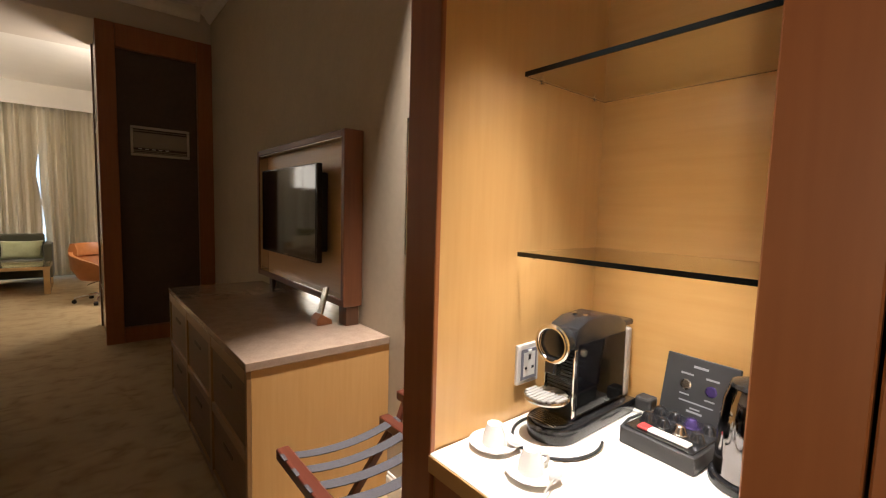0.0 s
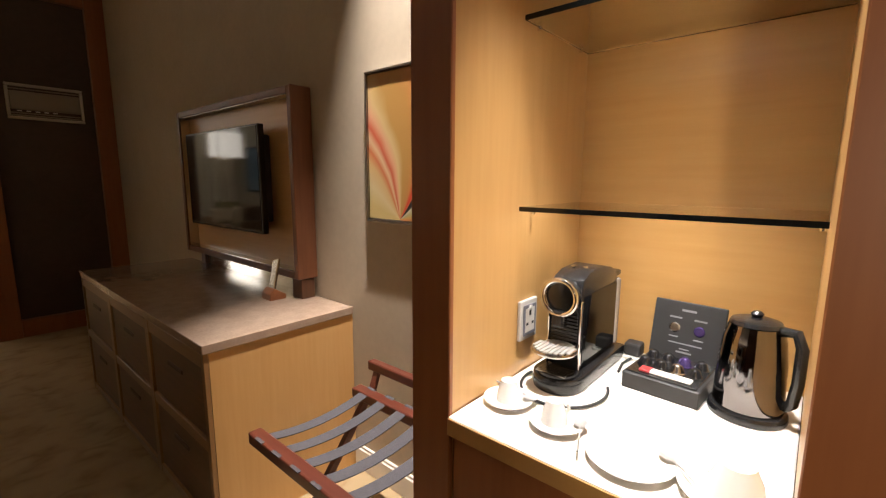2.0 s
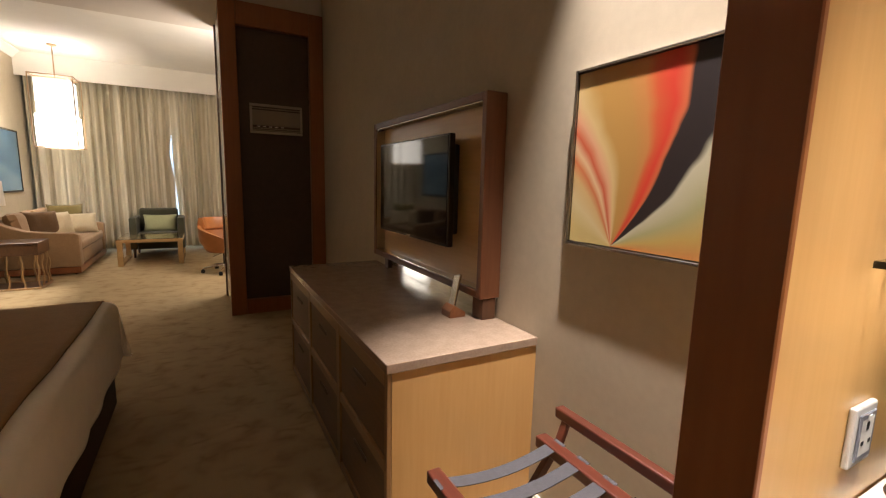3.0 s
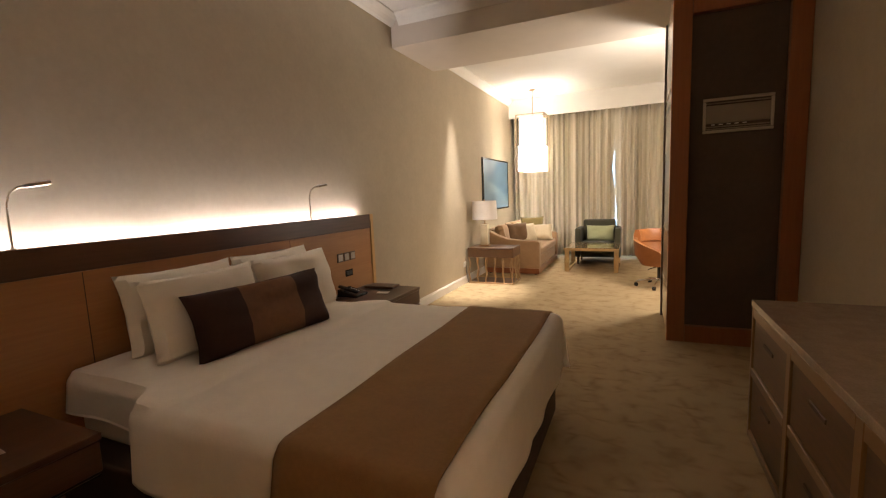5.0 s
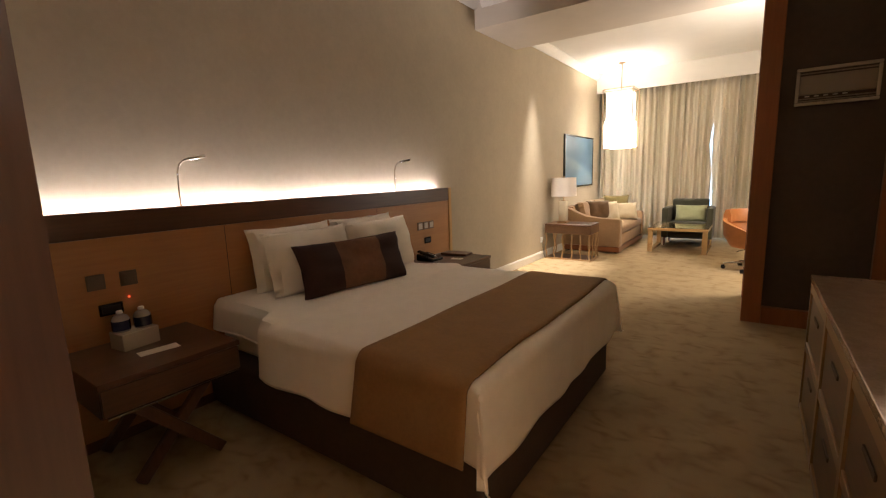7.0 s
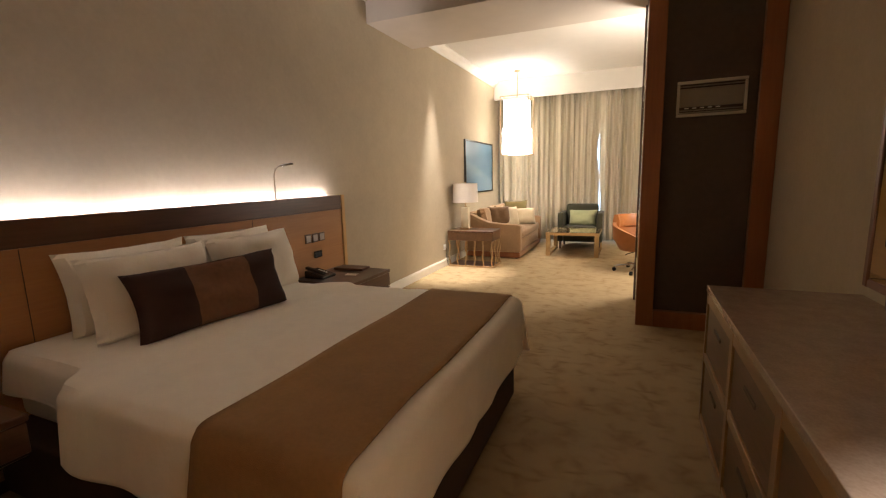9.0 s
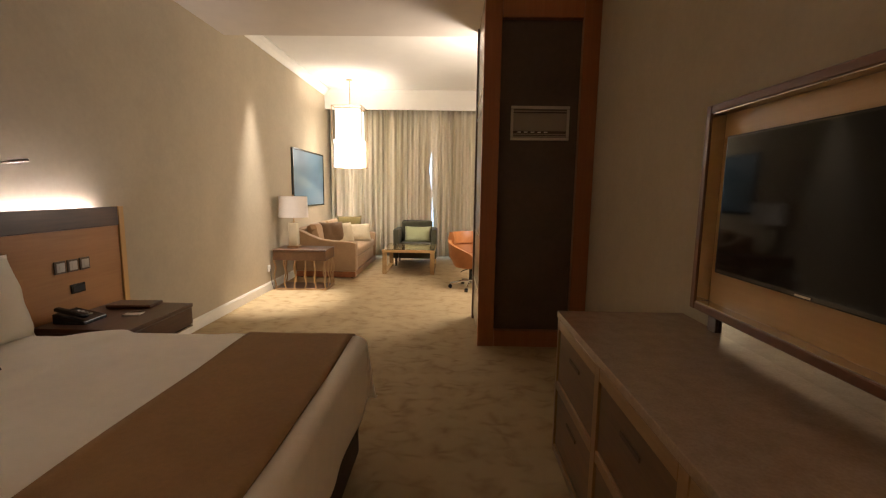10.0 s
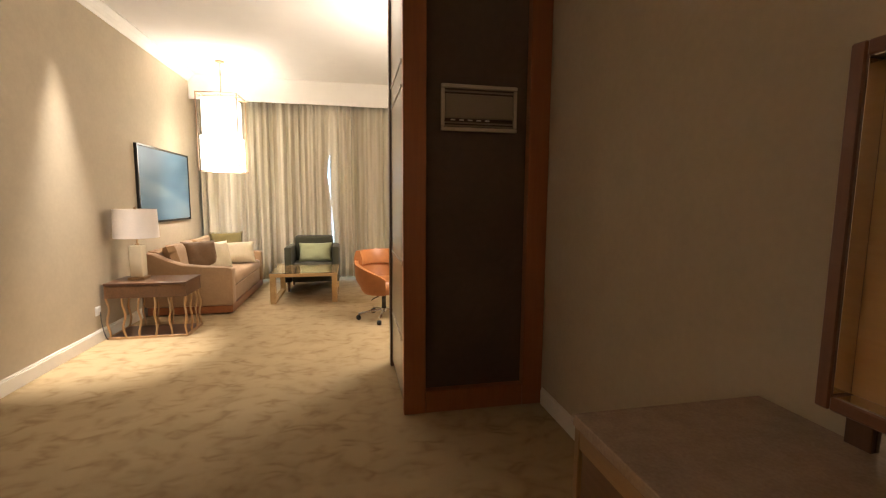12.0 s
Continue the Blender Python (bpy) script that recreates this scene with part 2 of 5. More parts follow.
M = {
    "carpet": carpet_mat(),
    "wall": mat("wall_paper", (0.450, 0.375, 0.262), 0.85, 0, 0.04, 30, (1, 1, 1), 0.15, 350),
    "ceiling": mat("ceiling_paint", (0.78, 0.74, 0.66), 0.9, 0, 0.02, 6, (1, 1, 1), 0.05, 90),
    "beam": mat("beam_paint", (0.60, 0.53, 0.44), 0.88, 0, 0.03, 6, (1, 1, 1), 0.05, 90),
    "trim": mat("white_trim", (0.76, 0.72, 0.63), 0.5, 0, 0.03, 12),
    "maple_z": wood("maple_upright", (0.60, 0.36, 0.135), (0.55, 0.32, 0.11), "z"),
    "maple_y": wood("maple_lengthwise", (0.58, 0.34, 0.125), (0.53, 0.30, 0.10), "y"),
    "counter_y": wood("pale_counter_laminate", (0.84, 0.80, 0.74), (0.80, 0.75, 0.68), "y"),
    "head_y": wood("headboard_veneer", (0.46, 0.225, 0.085), (0.40, 0.185, 0.068), "y"),
    "cherry_z": wood("cherry_upright", (0.33, 0.118, 0.038), (0.285, 0.095, 0.029), "z", 0.45, 0.03),
    "cherry_y": wood("cherry_lengthwise", (0.29, 0.105, 0.036), (0.22, 0.072, 0.024), "y", 0.3, 0.25),
    "frame_z": wood("dark_red_frame_upright", (0.19, 0.075, 0.032), (0.14, 0.052, 0.022), "z", 0.4, 0.06),
    "frame_y": wood("dark_red_frame_lengthwise", (0.19, 0.075, 0.032), (0.14, 0.052, 0.022), "y", 0.4, 0.06),
    "walnut_y": wood("walnut_lengthwise", (0.115, 0.051, 0.024), (0.078, 0.034, 0.016), "y", 0.35, 0.2),
    "walnut_x": wood("walnut_crosswise", (0.115, 0.051, 0.024), (0.078, 0.034, 0.016), "x", 0.35, 0.2),
    "walnut_z": wood("walnut_upright", (0.115, 0.051, 0.024), (0.078, 0.034, 0.016), "z", 0.35, 0.2),
    "mahogany": wood("mahogany", (0.12, 0.032, 0.017), (0.08, 0.020, 0.011), "x", 0.3, 0.3),
    "oak_y": wood("oak_lengthwise", (0.50, 0.32, 0.14), (0.40, 0.24, 0.10), "y", 0.25, 0.3),
    "oak_x": wood("oak_crosswise", (0.50, 0.32, 0.14), (0.40, 0.24, 0.10), "x", 0.25, 0.3),
    "granite": mat("granite", (0.375, 0.275, 0.195), 0.16, 0, 0.2, 110, (1, 1, 1), 0, None, (0.30, 0.212, 0.145), 0.3),
    "drawer": wood("drawer_veneer", (0.15, 0.075, 0.035), (0.10, 0.05, 0.023), "y", 0.4, 0.1),
    # Maple darkened in colour for the dresser front, which faces away from the light.
    "shaded_maple_z": wood("shaded_maple_upright", (0.30, 0.17, 0.065), (0.25, 0.135, 0.05), "z"),
    "shaded_maple_y": wood("shaded_maple_lengthwise", (0.30, 0.17, 0.065), (0.25, 0.135, 0.05), "y"),
    "vent_face": mat("dull_vent_paint", (0.27, 0.225, 0.17), 0.4, 0, 0.04, 14),
    "slate": mat("slate_switch", (0.17, 0.17, 0.20), 0.3, 0, 0.06, 20),
    "panel_dark": mat("dark_panel", (0.085, 0.056, 0.038), 0.6, 0, 0.12, 20, (1, 1, 1), 0.1),
    "linen": mat("white_linen", (0.90, 0.85, 0.745), 0.85, 0, 0.03, 14, (1, 1, 1), 0.25, 60, None, 0, 0.1),
    "runner": mat("brown_runner", (0.29, 0.158, 0.054), 0.85, 0, 0.08, 60, (1, 1, 1), 0.35, 300, None, 0, 0),
    "skirt": mat("bed_base_cloth", (0.075, 0.045, 0.027), 0.9, 0, 0.1, 40, (1, 1, 1), 0.3, 300),
    "brown_dark": mat("dark_brown_velvet", (0.042, 0.014, 0.008), 0.8, 0, 0.12, 30, (1, 1, 1), 0.3, 250, None, 0, 0),
    "brown_mid": mat("bronze_weave", (0.17, 0.076, 0.030), 0.65, 0, 0.15, 40, (1, 1, 1), 0.3, 200, None, 0, 0),
    "black": mat("black_plastic", (0.012, 0.012, 0.013), 0.22, 0, 0.1, 30),
    "black_matte": mat("black_card", (0.018, 0.017, 0.017), 0.55, 0, 0.1, 40),
    "screen": mat("tv_glass", (0.004, 0.004, 0.005), 0.06, 0, 0.05, 10),
    "chrome": mat("chrome", (0.80, 0.78, 0.75), 0.10, 1.0, 0.03, 20),
    "steel": mat("brushed_steel", (0.45, 0.42, 0.38), 0.25, 1.0, 0.08, 60, (1, 1, 6)),
    "tray_steel": mat("satin_steel", (0.72, 0.71, 0.70), 0.38, 0.7, 0.05, 60),
    "black_chrome": mat("black_chrome", (0.20, 0.19, 0.19), 0.08, 1.0, 0.05, 20),
    "bronze": mat("bronze_metal", (0.42, 0.27, 0.14), 0.4, 0.6, 0.12, 30),
    "porcelain": mat("porcelain", (0.84, 0.82, 0.78), 0.15, 0, 0.02, 10, (1, 1, 1), 0, None, None, 0.4),
    "glass": glass_mat("shelf_glass", (0.97, 0.99, 0.95)),
    "pane": glass_mat("window_glass", (0.98, 1.0, 1.0)),
    "glass_edge": mat("dark_glass_edge", (0.004, 0.005, 0.005), 0.12, 0, 0.1, 20),
    "mirror": mat("mirror", (0.85, 0.85, 0.83), 0.03, 1.0, 0.01, 4),
    "strap": mat("grey_webbing", (0.055, 0.052, 0.055), 0.8, 0, 0.1, 120, (1, 1, 1), 0.4, 400),
    "plate": mat("switch_plate", (0.55, 0.52, 0.48), 0.35, 0, 0.04, 20),
    "dim_plate": mat("bronze_plate", (0.16, 0.12, 0.09), 0.35, 0.6, 0.06, 20),
    "sofa": mat("sofa_weave", (0.35, 0.215, 0.11), 0.9, 0, 0.08, 50, (1, 1, 1), 0.4, 320, None, 0, 0.2),
    "sofa_light": mat("cream_cushion", (0.60, 0.50, 0.33), 0.9, 0, 0.06, 50, (1, 1, 1), 0.4, 320, None, 0, 0.2),
    "olive": mat("olive_cushion", (0.17, 0.125, 0.035), 0.9, 0, 0.1, 50, (1, 1, 1), 0.4, 320, None, 0, 0.2),
    "umber": mat("umber_cushion", (0.14, 0.075, 0.03), 0.9, 0, 0.1, 50, (1, 1, 1), 0.4, 320, None, 0, 0.2),
    "green": mat("dark_green_upholstery", (0.045, 0.042, 0.020), 0.85, 0, 0.1, 50, (1, 1, 1), 0.3, 320, None, 0, 0.15),
    "sage": mat("sage_cushion", (0.36, 0.37, 0.20), 0.9, 0, 0.06, 50, (1, 1, 1), 0.4, 320, None, 0, 0.2),
    "tan": mat("tan_leather", (0.37, 0.14, 0.042), 0.4, 0, 0.1, 18, (1, 1, 1), 0.2, 160),
    "shade": mat("lamp_shade_cloth", (0.74, 0.67, 0.60), 0.9, 0, 0.03, 60, (1, 1, 1), 0.2, 400),
    "lampbase": mat("cream_glass_lamp", (0.72, 0.63, 0.45), 0.15, 0, 0.05, 10, (1, 1, 1), 0, None, None, 0.4),
    "glow_shade": glow("lit_shade", (1.0, 0.91, 0.80), 9.0),
    # Emission standing in for the overexposed glare in the pendant's open upper cage.
    "cage_glare": glow("cage_glare_glow", (1.0, 0.91, 0.80), 3.0),
    "led": glow("led_strip", (1.0, 0.93, 0.85), 8.0),
    "down": glow("downlight_lens", (1.0, 0.88, 0.7), 5.0),
    "day": glow("daylight_backdrop", (0.50, 0.72, 1.0), 4.0),
    "red": glow("red_indicator", (1.0, 0.08, 0.02), 4.0),
    "white_plastic": mat("white_plastic", (0.75, 0.73, 0.68), 0.4, 0, 0.03, 20),
    "paper": mat("paper", (0.78, 0.75, 0.68), 0.8, 0, 0.03, 30),
    "curtain": curtain_mat(),
    "lacquer": mat("pale_lacquer", (0.52, 0.46, 0.37), 0.25, 0, 0.03, 10, (1, 1, 1), 0, None, None, 0.3),
    # Near-black colour standing in for the shade in gaps and recesses.
    "shadow_gap": mat("black_gap_shade", (0.01, 0.008, 0.006), 0.8, 0, 0.1, 10),
    "art_warm": petal_art_mat(),
    "art_blue": painting_mat("blue_seascape", [(0.30, (0.05, 0.105, 0.165)), (0.50, (0.085, 0.165, 0.235)), (0.66, (0.17, 0.25, 0.30))], 1.1, (1, 0.8, 2.2), 0.4),
    "ring": mat("cable_rubber", (0.015, 0.015, 0.015), 0.5, 0, 0.1, 20),
    "sachet_red": mat("red_paper", (0.42, 0.03, 0.03), 0.6, 0, 0.05, 30),
    "print": mat("pale_print", (0.24, 0.24, 0.26), 0.5, 0, 0.05, 20),
    "violet": mat("violet_foil", (0.09, 0.06, 0.20), 0.2, 0.7, 0.1, 20),
    "bottle": mat("navy_bottle", (0.02, 0.02, 0.05), 0.2, 0, 0.1, 20),
    "water": mat("clear_bottle_plastic", (0.30, 0.26, 0.23), 0.12, 0, 0.05, 20, (1, 1, 1), 0, None, None, 0.5),
}

M["screen"].node_tree.nodes["Principled BSDF"].inputs["Specular IOR Level"].default_value = 0.16


# ---- mesh helpers ----
def thing(name, at=(0, 0, 0), rz=0.0, label="", category="", group=""):
    ob = new(name)
    ob.matrix_world = pose(*at, 0, 0, rz)
    ob.empty_display_size = 0.1
    return tagged(ob, label, category, group)


def part(name, bm, material, parent=None, label="", smooth=False):
    me = bpy.data.meshes.new(name)
    bmesh.ops.recalc_face_normals(bm, faces=bm.faces)
    if smooth:
        for f in bm.faces:
            f.smooth = True
    bm.to_mesh(me)
    bm.free()
    if isinstance(material, str):
        material = M[material]
    me.materials.append(material)
    if smooth:
        me.set_sharp_from_angle(angle=radians(38))
    ob = new(name, me)
    if parent is not None:
        ob.parent = parent
    return tagged(ob, label)


def structure(name, bm, material, label="", smooth=False):
    return tagged(part(name, bm, material, None, label, smooth), kind="structure")


def box(x0, x1, y0, y1, z0, z1, bevel=0.0, segs=2, bm=None):
    own = bmesh.new()
    vs = bmesh.ops.create_cube(own, size=1)["verts"]
    for v in vs:
        v.co = Vector(((x0 + x1) / 2 + v.co.x * (x1 - x0), (y0 + y1) / 2 + v.co.y * (y1 - y0), (z0 + z1) / 2 + v.co.z * (z1 - z0)))
    if bevel:
        bmesh.ops.bevel(own, geom=own.edges[:], offset=bevel, segments=segs, profile=0.5, affect="EDGES")
    return join(bm, own) if bm else own


def join(bm, other, m=None):
    me = bpy.data.meshes.new("join")
    if m is not None:
        other.transform(m)
    other.to_mesh(me)
    other.free()
    bm.from_mesh(me)
    bpy.data.meshes.remove(me)
    return bm


def cyl(r0, r1, z0, z1, n=24, at=(0, 0), bevel=0.0):
    bm = bmesh.new()
    bmesh.ops.create_cone(bm, cap_ends=True, segments=n, radius1=r0, radius2=r1, depth=z1 - z0)
    bmesh.ops.translate(bm, verts=bm.verts, vec=(at[0], at[1], (z0 + z1) / 2))
    if bevel:
        es = [e for e in bm.edges if len(e.link_faces) == 2 and any(len(f.verts) > 4 for f in e.link_faces)]
        bmesh.ops.bevel(bm, geom=es, offset=bevel, segments=2, profile=0.5, affect="EDGES")
    return bm


def lathe(profile, n=28, at=(0, 0, 0)):
    """A turned body from (radius, height) pairs."""
    bm = bmesh.new()
    rings = []
    for r, z in profile:
        if r < 1e-5:
            rings.append([bm.verts.new((at[0], at[1], at[2] + z))])
        else:
            rings.append([bm.verts.new((at[0] + r * math.cos(2 * math.pi * i / n), at[1] + r * math.sin(2 * math.pi * i / n), at[2] + z)) for i in range(n)])
    for a, b in zip(rings, rings[1:]):
        for i in range(n):
            j = (i + 1) % n
            if len(a) == 1 and len(b) == 1:
                continue
            if len(a) == 1:
                bm.faces.new((a[0], b[i], b[j]))
            elif len(b) == 1:
                bm.faces.new((a[i], a[j], b[0]))
            else:
                bm.faces.new((a[i], a[j], b[j], b[i]))
    return bm


def tube(points, r, n=8):
    """A round bar along points, with closed ends."""
    bm = bmesh.new()
    pts = [Vector(p) for p in points]
    rings = []
    side = None
    for i, p in enumerate(pts):
        d = (pts[min(i + 1, len(pts) - 1)] - pts[max(i - 1, 0)]).normalized()
        if side is None:
            side = d.orthogonal().normalized()
        side = (side - d * side.dot(d)).normalized()
        up = d.cross(side)
        rings.append([bm.verts.new(p + r * (side * math.cos(2 * math.pi * k / n) + up * math.sin(2 * math.pi * k / n))) for k in range(n)])
    for a, b in zip(rings, rings[1:]):
        for k in range(n):
            bm.faces.new((a[k], a[(k + 1) % n], b[(k + 1) % n], b[k]))
    bm.faces.new(rings[0])
    bm.faces.new(rings[-1])
    return bm


def prism(outline, lo, hi, axis="y", bevel=0.0):
    """An outline in the two other axes, pulled along axis from lo to hi."""
    bm = bmesh.new()
    put = {"x": lambda a, b, c: (c, a, b), "y": lambda a, b, c: (a, c, b), "z": lambda a, b, c: (a, b, c)}[axis]
    lower = [bm.verts.new(put(a, b, lo)) for a, b in outline]
    upper = [bm.verts.new(put(a, b, hi)) for a, b in outline]
    bm.faces.new(lower)
    bm.faces.new(upper)
    for i in range(len(outline)):
        j = (i + 1) % len(outline)
        bm.faces.new((lower[i], lower[j], upper[j], upper[i]))
    bmesh.ops.recalc_face_normals(bm, faces=bm.faces)
    if bevel:
        es = [e for e in bm.edges if e.calc_face_angle(0) > 0.6]
        bmesh.ops.bevel(bm, geom=es, offset=bevel, segments=2, profile=0.5, affect="EDGES")
    return bm


def pillow(w, h, d, crumple=0.012, seed=0.0, n=18, power=0.42):
    """A stuffed pillow standing in the x (width) - z (height) plane, puffed along y, with pinched corners."""
    bm = bmesh.new()
    grids = []
    for s in (-1, 1):
        g = []
        for i in range(n + 1):
            row = []
            for j in range(n + 1):
                u, v = -1 + 2 * i / n, -1 + 2 * j / n
                rim = max(0.0, (1 - u ** 4) * (1 - v ** 4)) ** power
                pinch = 1 - 0.07 * (1 - abs(v) ** 2) * abs(u) ** 4
                pinchv = 1 - 0.07 * (1 - abs(u) ** 2) * abs(v) ** 4
                p = Vector((u * w / 2 * pinch, s * d / 2 * rim, v * h / 2 * pinchv))
                k = noise.noise(Vector((u * 2.1 + seed, v * 2.1, s * 3.0 + seed))) * crumple
                p.y += k * rim * 2
                p.z += k * 0.6
                row.append(bm.verts.new(p))
            g.append(row)
        grids.append(g)
        for i in range(n):
            for j in range(n):
                bm.faces.new((g[i][j], g[i + 1][j], g[i + 1][j + 1], g[i][j + 1]))
    bmesh.ops.remove_doubles(bm, verts=bm.verts, dist=0.0008)
    return bm


def cushion(x0, x1, y0, y1, z0, z1, r=0.04, puff=0.02, n=10):
    """An upholstered block with soft edges and a slightly domed top."""
    bm = box(x0, x1, y0, y1, z0, z1, min(r, (z1 - z0) * 0.45), 4)
    return bm


# ---- structure ----
WALL_W, WALL_E, BED_CEIL, LIV_CEIL = -1.45, 2.17, 3.28, 3.22
structure("floor", box(-1.65, 3.1, -1.7, 11.9, -0.15, 0.0), "carpet", "tan cut-pile carpet with a broken leaf figure")
structure("wall_west", box(-1.65, WALL_W, -1.9, 11.9, 0, 3.45), "wall", "beige papered wall behind the bed and sofa")
structure("wall_east", box(WALL_E, 2.37, -1.7, 7.6, 0, 3.45), "wall", "beige papered wall behind the television")
structure("wall_east_living", box(2.9, 3.1, 7.6, 11.9, 0, 3.45), "wall", "beige papered living room wall")
structure("wall_return", box(2.37, 3.1, 7.4, 7.6, 0, 3.45), "wall", "beige papered wall return")
structure("wall_south", box(-1.65, 0.23, 2.0, 2.158, 0, 3.45), "wall", "beige papered wall beside the nightstand")
structure("wall_entry_west_1", box(0.03, 0.23, -1.7, 0.35, 0, 3.45), "wall", "beige entry wall")
structure("wall_entry_west_2", box(0.03, 0.23, 1.15, 2.0, 0, 3.45), "wall", "beige entry wall")
structure("wall_entry_west_3", box(0.03, 0.23, 0.35, 1.15, 2.06, 3.45), "wall", "beige entry wall above the bathroom doorway")
for _n, (_a, _b, _c) in enumerate(((-1.69, 0.35, 0.0), (1.15, 2.16, 0.0), (0.352, 1.148, 2.06))):
    structure("wall_entry_panel_%d" % (_n + 1), box(0.232, 0.255, _a, _b, _c, 3.27), "walnut_z", "dark brown wooden wall panelling in the entry")
structure("wall_entry_end", box(-1.45, 2.37, -1.9, -1.7, 0, 3.45), "wall", "beige wall at the entry end")
structure("ceiling_bedroom", box(-1.65, 2.37, -1.7, 6.5, BED_CEIL, 3.45), "ceiling", "cream painted bedroom ceiling")
structure("ceiling_living", box(-1.65, 3.1, 7.54, 11.9, LIV_CEIL, 3.45), "ceiling", "cream painted living room ceiling")
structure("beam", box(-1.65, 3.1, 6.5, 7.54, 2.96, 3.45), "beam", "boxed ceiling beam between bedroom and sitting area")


def cornice(name, a, b, inward, z, drop=0.11, out=0.10):
    """A stepped cove moulding under the ceiling from a to b; inward points into the room."""
    prof = [(0.002, 0), (out, 0), (out, -0.018), (out * 0.8, -0.03), (out * 0.55, -0.05), (out * 0.35, -0.08), (out * 0.3, -drop + 0.02), (out * 0.12, -drop), (0.002, -drop)]
    bm = bmesh.new()
    rows = []
    for end in (a, b):
        rows.append([bm.verts.new((end[0] + inward[0] * u, end[1] + inward[1] * u, z - 0.002 + w)) for u, w in prof])
    n = len(prof)
    for i in range(n):
        bm.faces.new((rows[0][i], rows[0][(i + 1) % n], rows[1][(i + 1) % n], rows[1][i]))
    bm.faces.new(rows[0])
    bm.faces.new(rows[1])
    return structure(name, bm, "trim", "white moulded plaster cornice")


cornice("cornice_1", (WALL_W, 2.16), (WALL_W, 6.5), (1, 0), BED_CEIL)
cornice("cornice_2", (-1.35, 6.5), (2.07, 6.5), (0, -1), BED_CEIL)
cornice("cornice_3", (WALL_E, 2.12), (WALL_E, 6.5), (-1, 0), BED_CEIL)
cornice("cornice_4", (WALL_W, 7.54), (WALL_W, 11.19), (1, 0), LIV_CEIL)


def baseboard(name, x0, x1, y0, y1, cap):
    bm = box(x0, x1, y0, y1, 0.0, 0.10, 0.003, 1)
    join(bm, box(*cap, 0.10, 0.118, 0.004, 1))
    return structure(name, bm, "trim", "white painted baseboard with a stepped top")


baseboard("baseboard_1", WALL_W, WALL_W + 0.016, 5.84, 11.3, (WALL_W, WALL_W + 0.011, 5.84, 11.3))
baseboard("baseboard_2", WALL_E - 0.016, WALL_E, 4.90, 6.44, (WALL_E - 0.011, WALL_E, 4.90, 6.44))
baseboard("baseboard_3", WALL_E - 0.016, WALL_E, 2.12, 3.04, (WALL_E - 0.011, WALL_E, 2.12, 3.04))

# pelmet and window wall
structure("pelmet", box(WALL_W, 2.9, 11.2, 11.23, 2.86, LIV_CEIL), "ceiling", "painted curtain pelmet")
structure("wall_north_low", box(-1.65, 3.1, 11.7, 11.9, 0, 0.02), "wall")
structure("wall_north_high", box(-1.65, 3.1, 11.7, 11.9, 2.75, 3.45), "wall")
structure("wall_north_left", box(-1.65, -0.9, 11.7, 11.9, 0.02, 2.75), "wall")
structure("wall_north_right", box(2.3, 3.1, 11.7, 11.9, 0.02, 2.75), "wall")
win = tagged(thing("window_1", (0.7, 11.78, 0.02)), "full-height window behind closed curtains", "window", kind="structure")
for _x in (-1.6, -0.55, 0.55, 1.56):
    part("window_frame", box(_x, _x + 0.04, -0.03, 0.03, 0, 2.73, 0.004, 1), "steel", win)
for _z in (0.0, 2.69):
    part("window_frame", box(-1.556, 1.556, -0.026, 0.026, _z, _z + 0.04, 0.004, 1), "steel", win)
for _x0, _x1 in ((-1.555, -0.555), (-0.505, 0.545), (0.595, 1.555)):
    part("pane", box(_x0, _x1, -0.004, 0.004, 0.045, 2.685), "pane", win).visible_shadow = False
structure("backdrop", box(-3.0, 4.5, 14.0, 14.02, -1.0, 5.0), "day", "pale blue daylight outside the window")


def curtain_panel(parent, x0, x1, edge_left, edge_right, seed):
    """One hanging drape: deep rounded folds, drawn in or out at its free edges."""
    bm = bmesh.new()
    n, rows = int((x1 - x0) * 90), 14
    grid = []
    for j in range(rows + 1):
        z = 0.055 + (3.00 - 0.055) * j / rows
        row = []
        for i in range(n + 1):
            u = i / n
            s = u * (x1 - x0)
            near_l = max(0.0, 1 - s / 0.22) ** 2
            near_r = max(0.0, 1 - (x1 - x0 - s) / 0.22) ** 2
            ph = 2 * math.pi * (s / 0.118 + 0.9 * noise.noise(Vector((s * 2.3, seed, 0.0))) + 0.05 * noise.noise(Vector((s * 3, z * 0.6, seed))))
            amp = 0.042 + 0.022 * noise.noise(Vector((s * 3.1, seed + 4, 0.0))) - 0.008 * z / 2.9
            y = 11.44 + amp * math.sin(ph) + 0.014 * math.sin(2 * ph + 1.0) + 0.012 * noise.noise(Vector((s * 1.1, z * 0.5, seed)))
            row.append(bm.verts.new((x0 + s + near_l * edge_left(z) + near_r * edge_right(z) + 0.012 * math.sin(ph * 0.5), y, z)))
        grid.append(row)
    for j in range(rows):
        for i in range(n):
            bm.faces.new((grid[j][i], grid[j][i + 1], grid[j + 1][i + 1], grid[j + 1][i]))
    ob = part("drape", bm, "curtain", parent, "", True)
    sol = ob.modifiers.new("thick", "SOLIDIFY")
    sol.thickness = 0.004
    return ob


def bump_at(z, mid, width, size):
    return size * math.exp(-((z - mid) / width) ** 2)


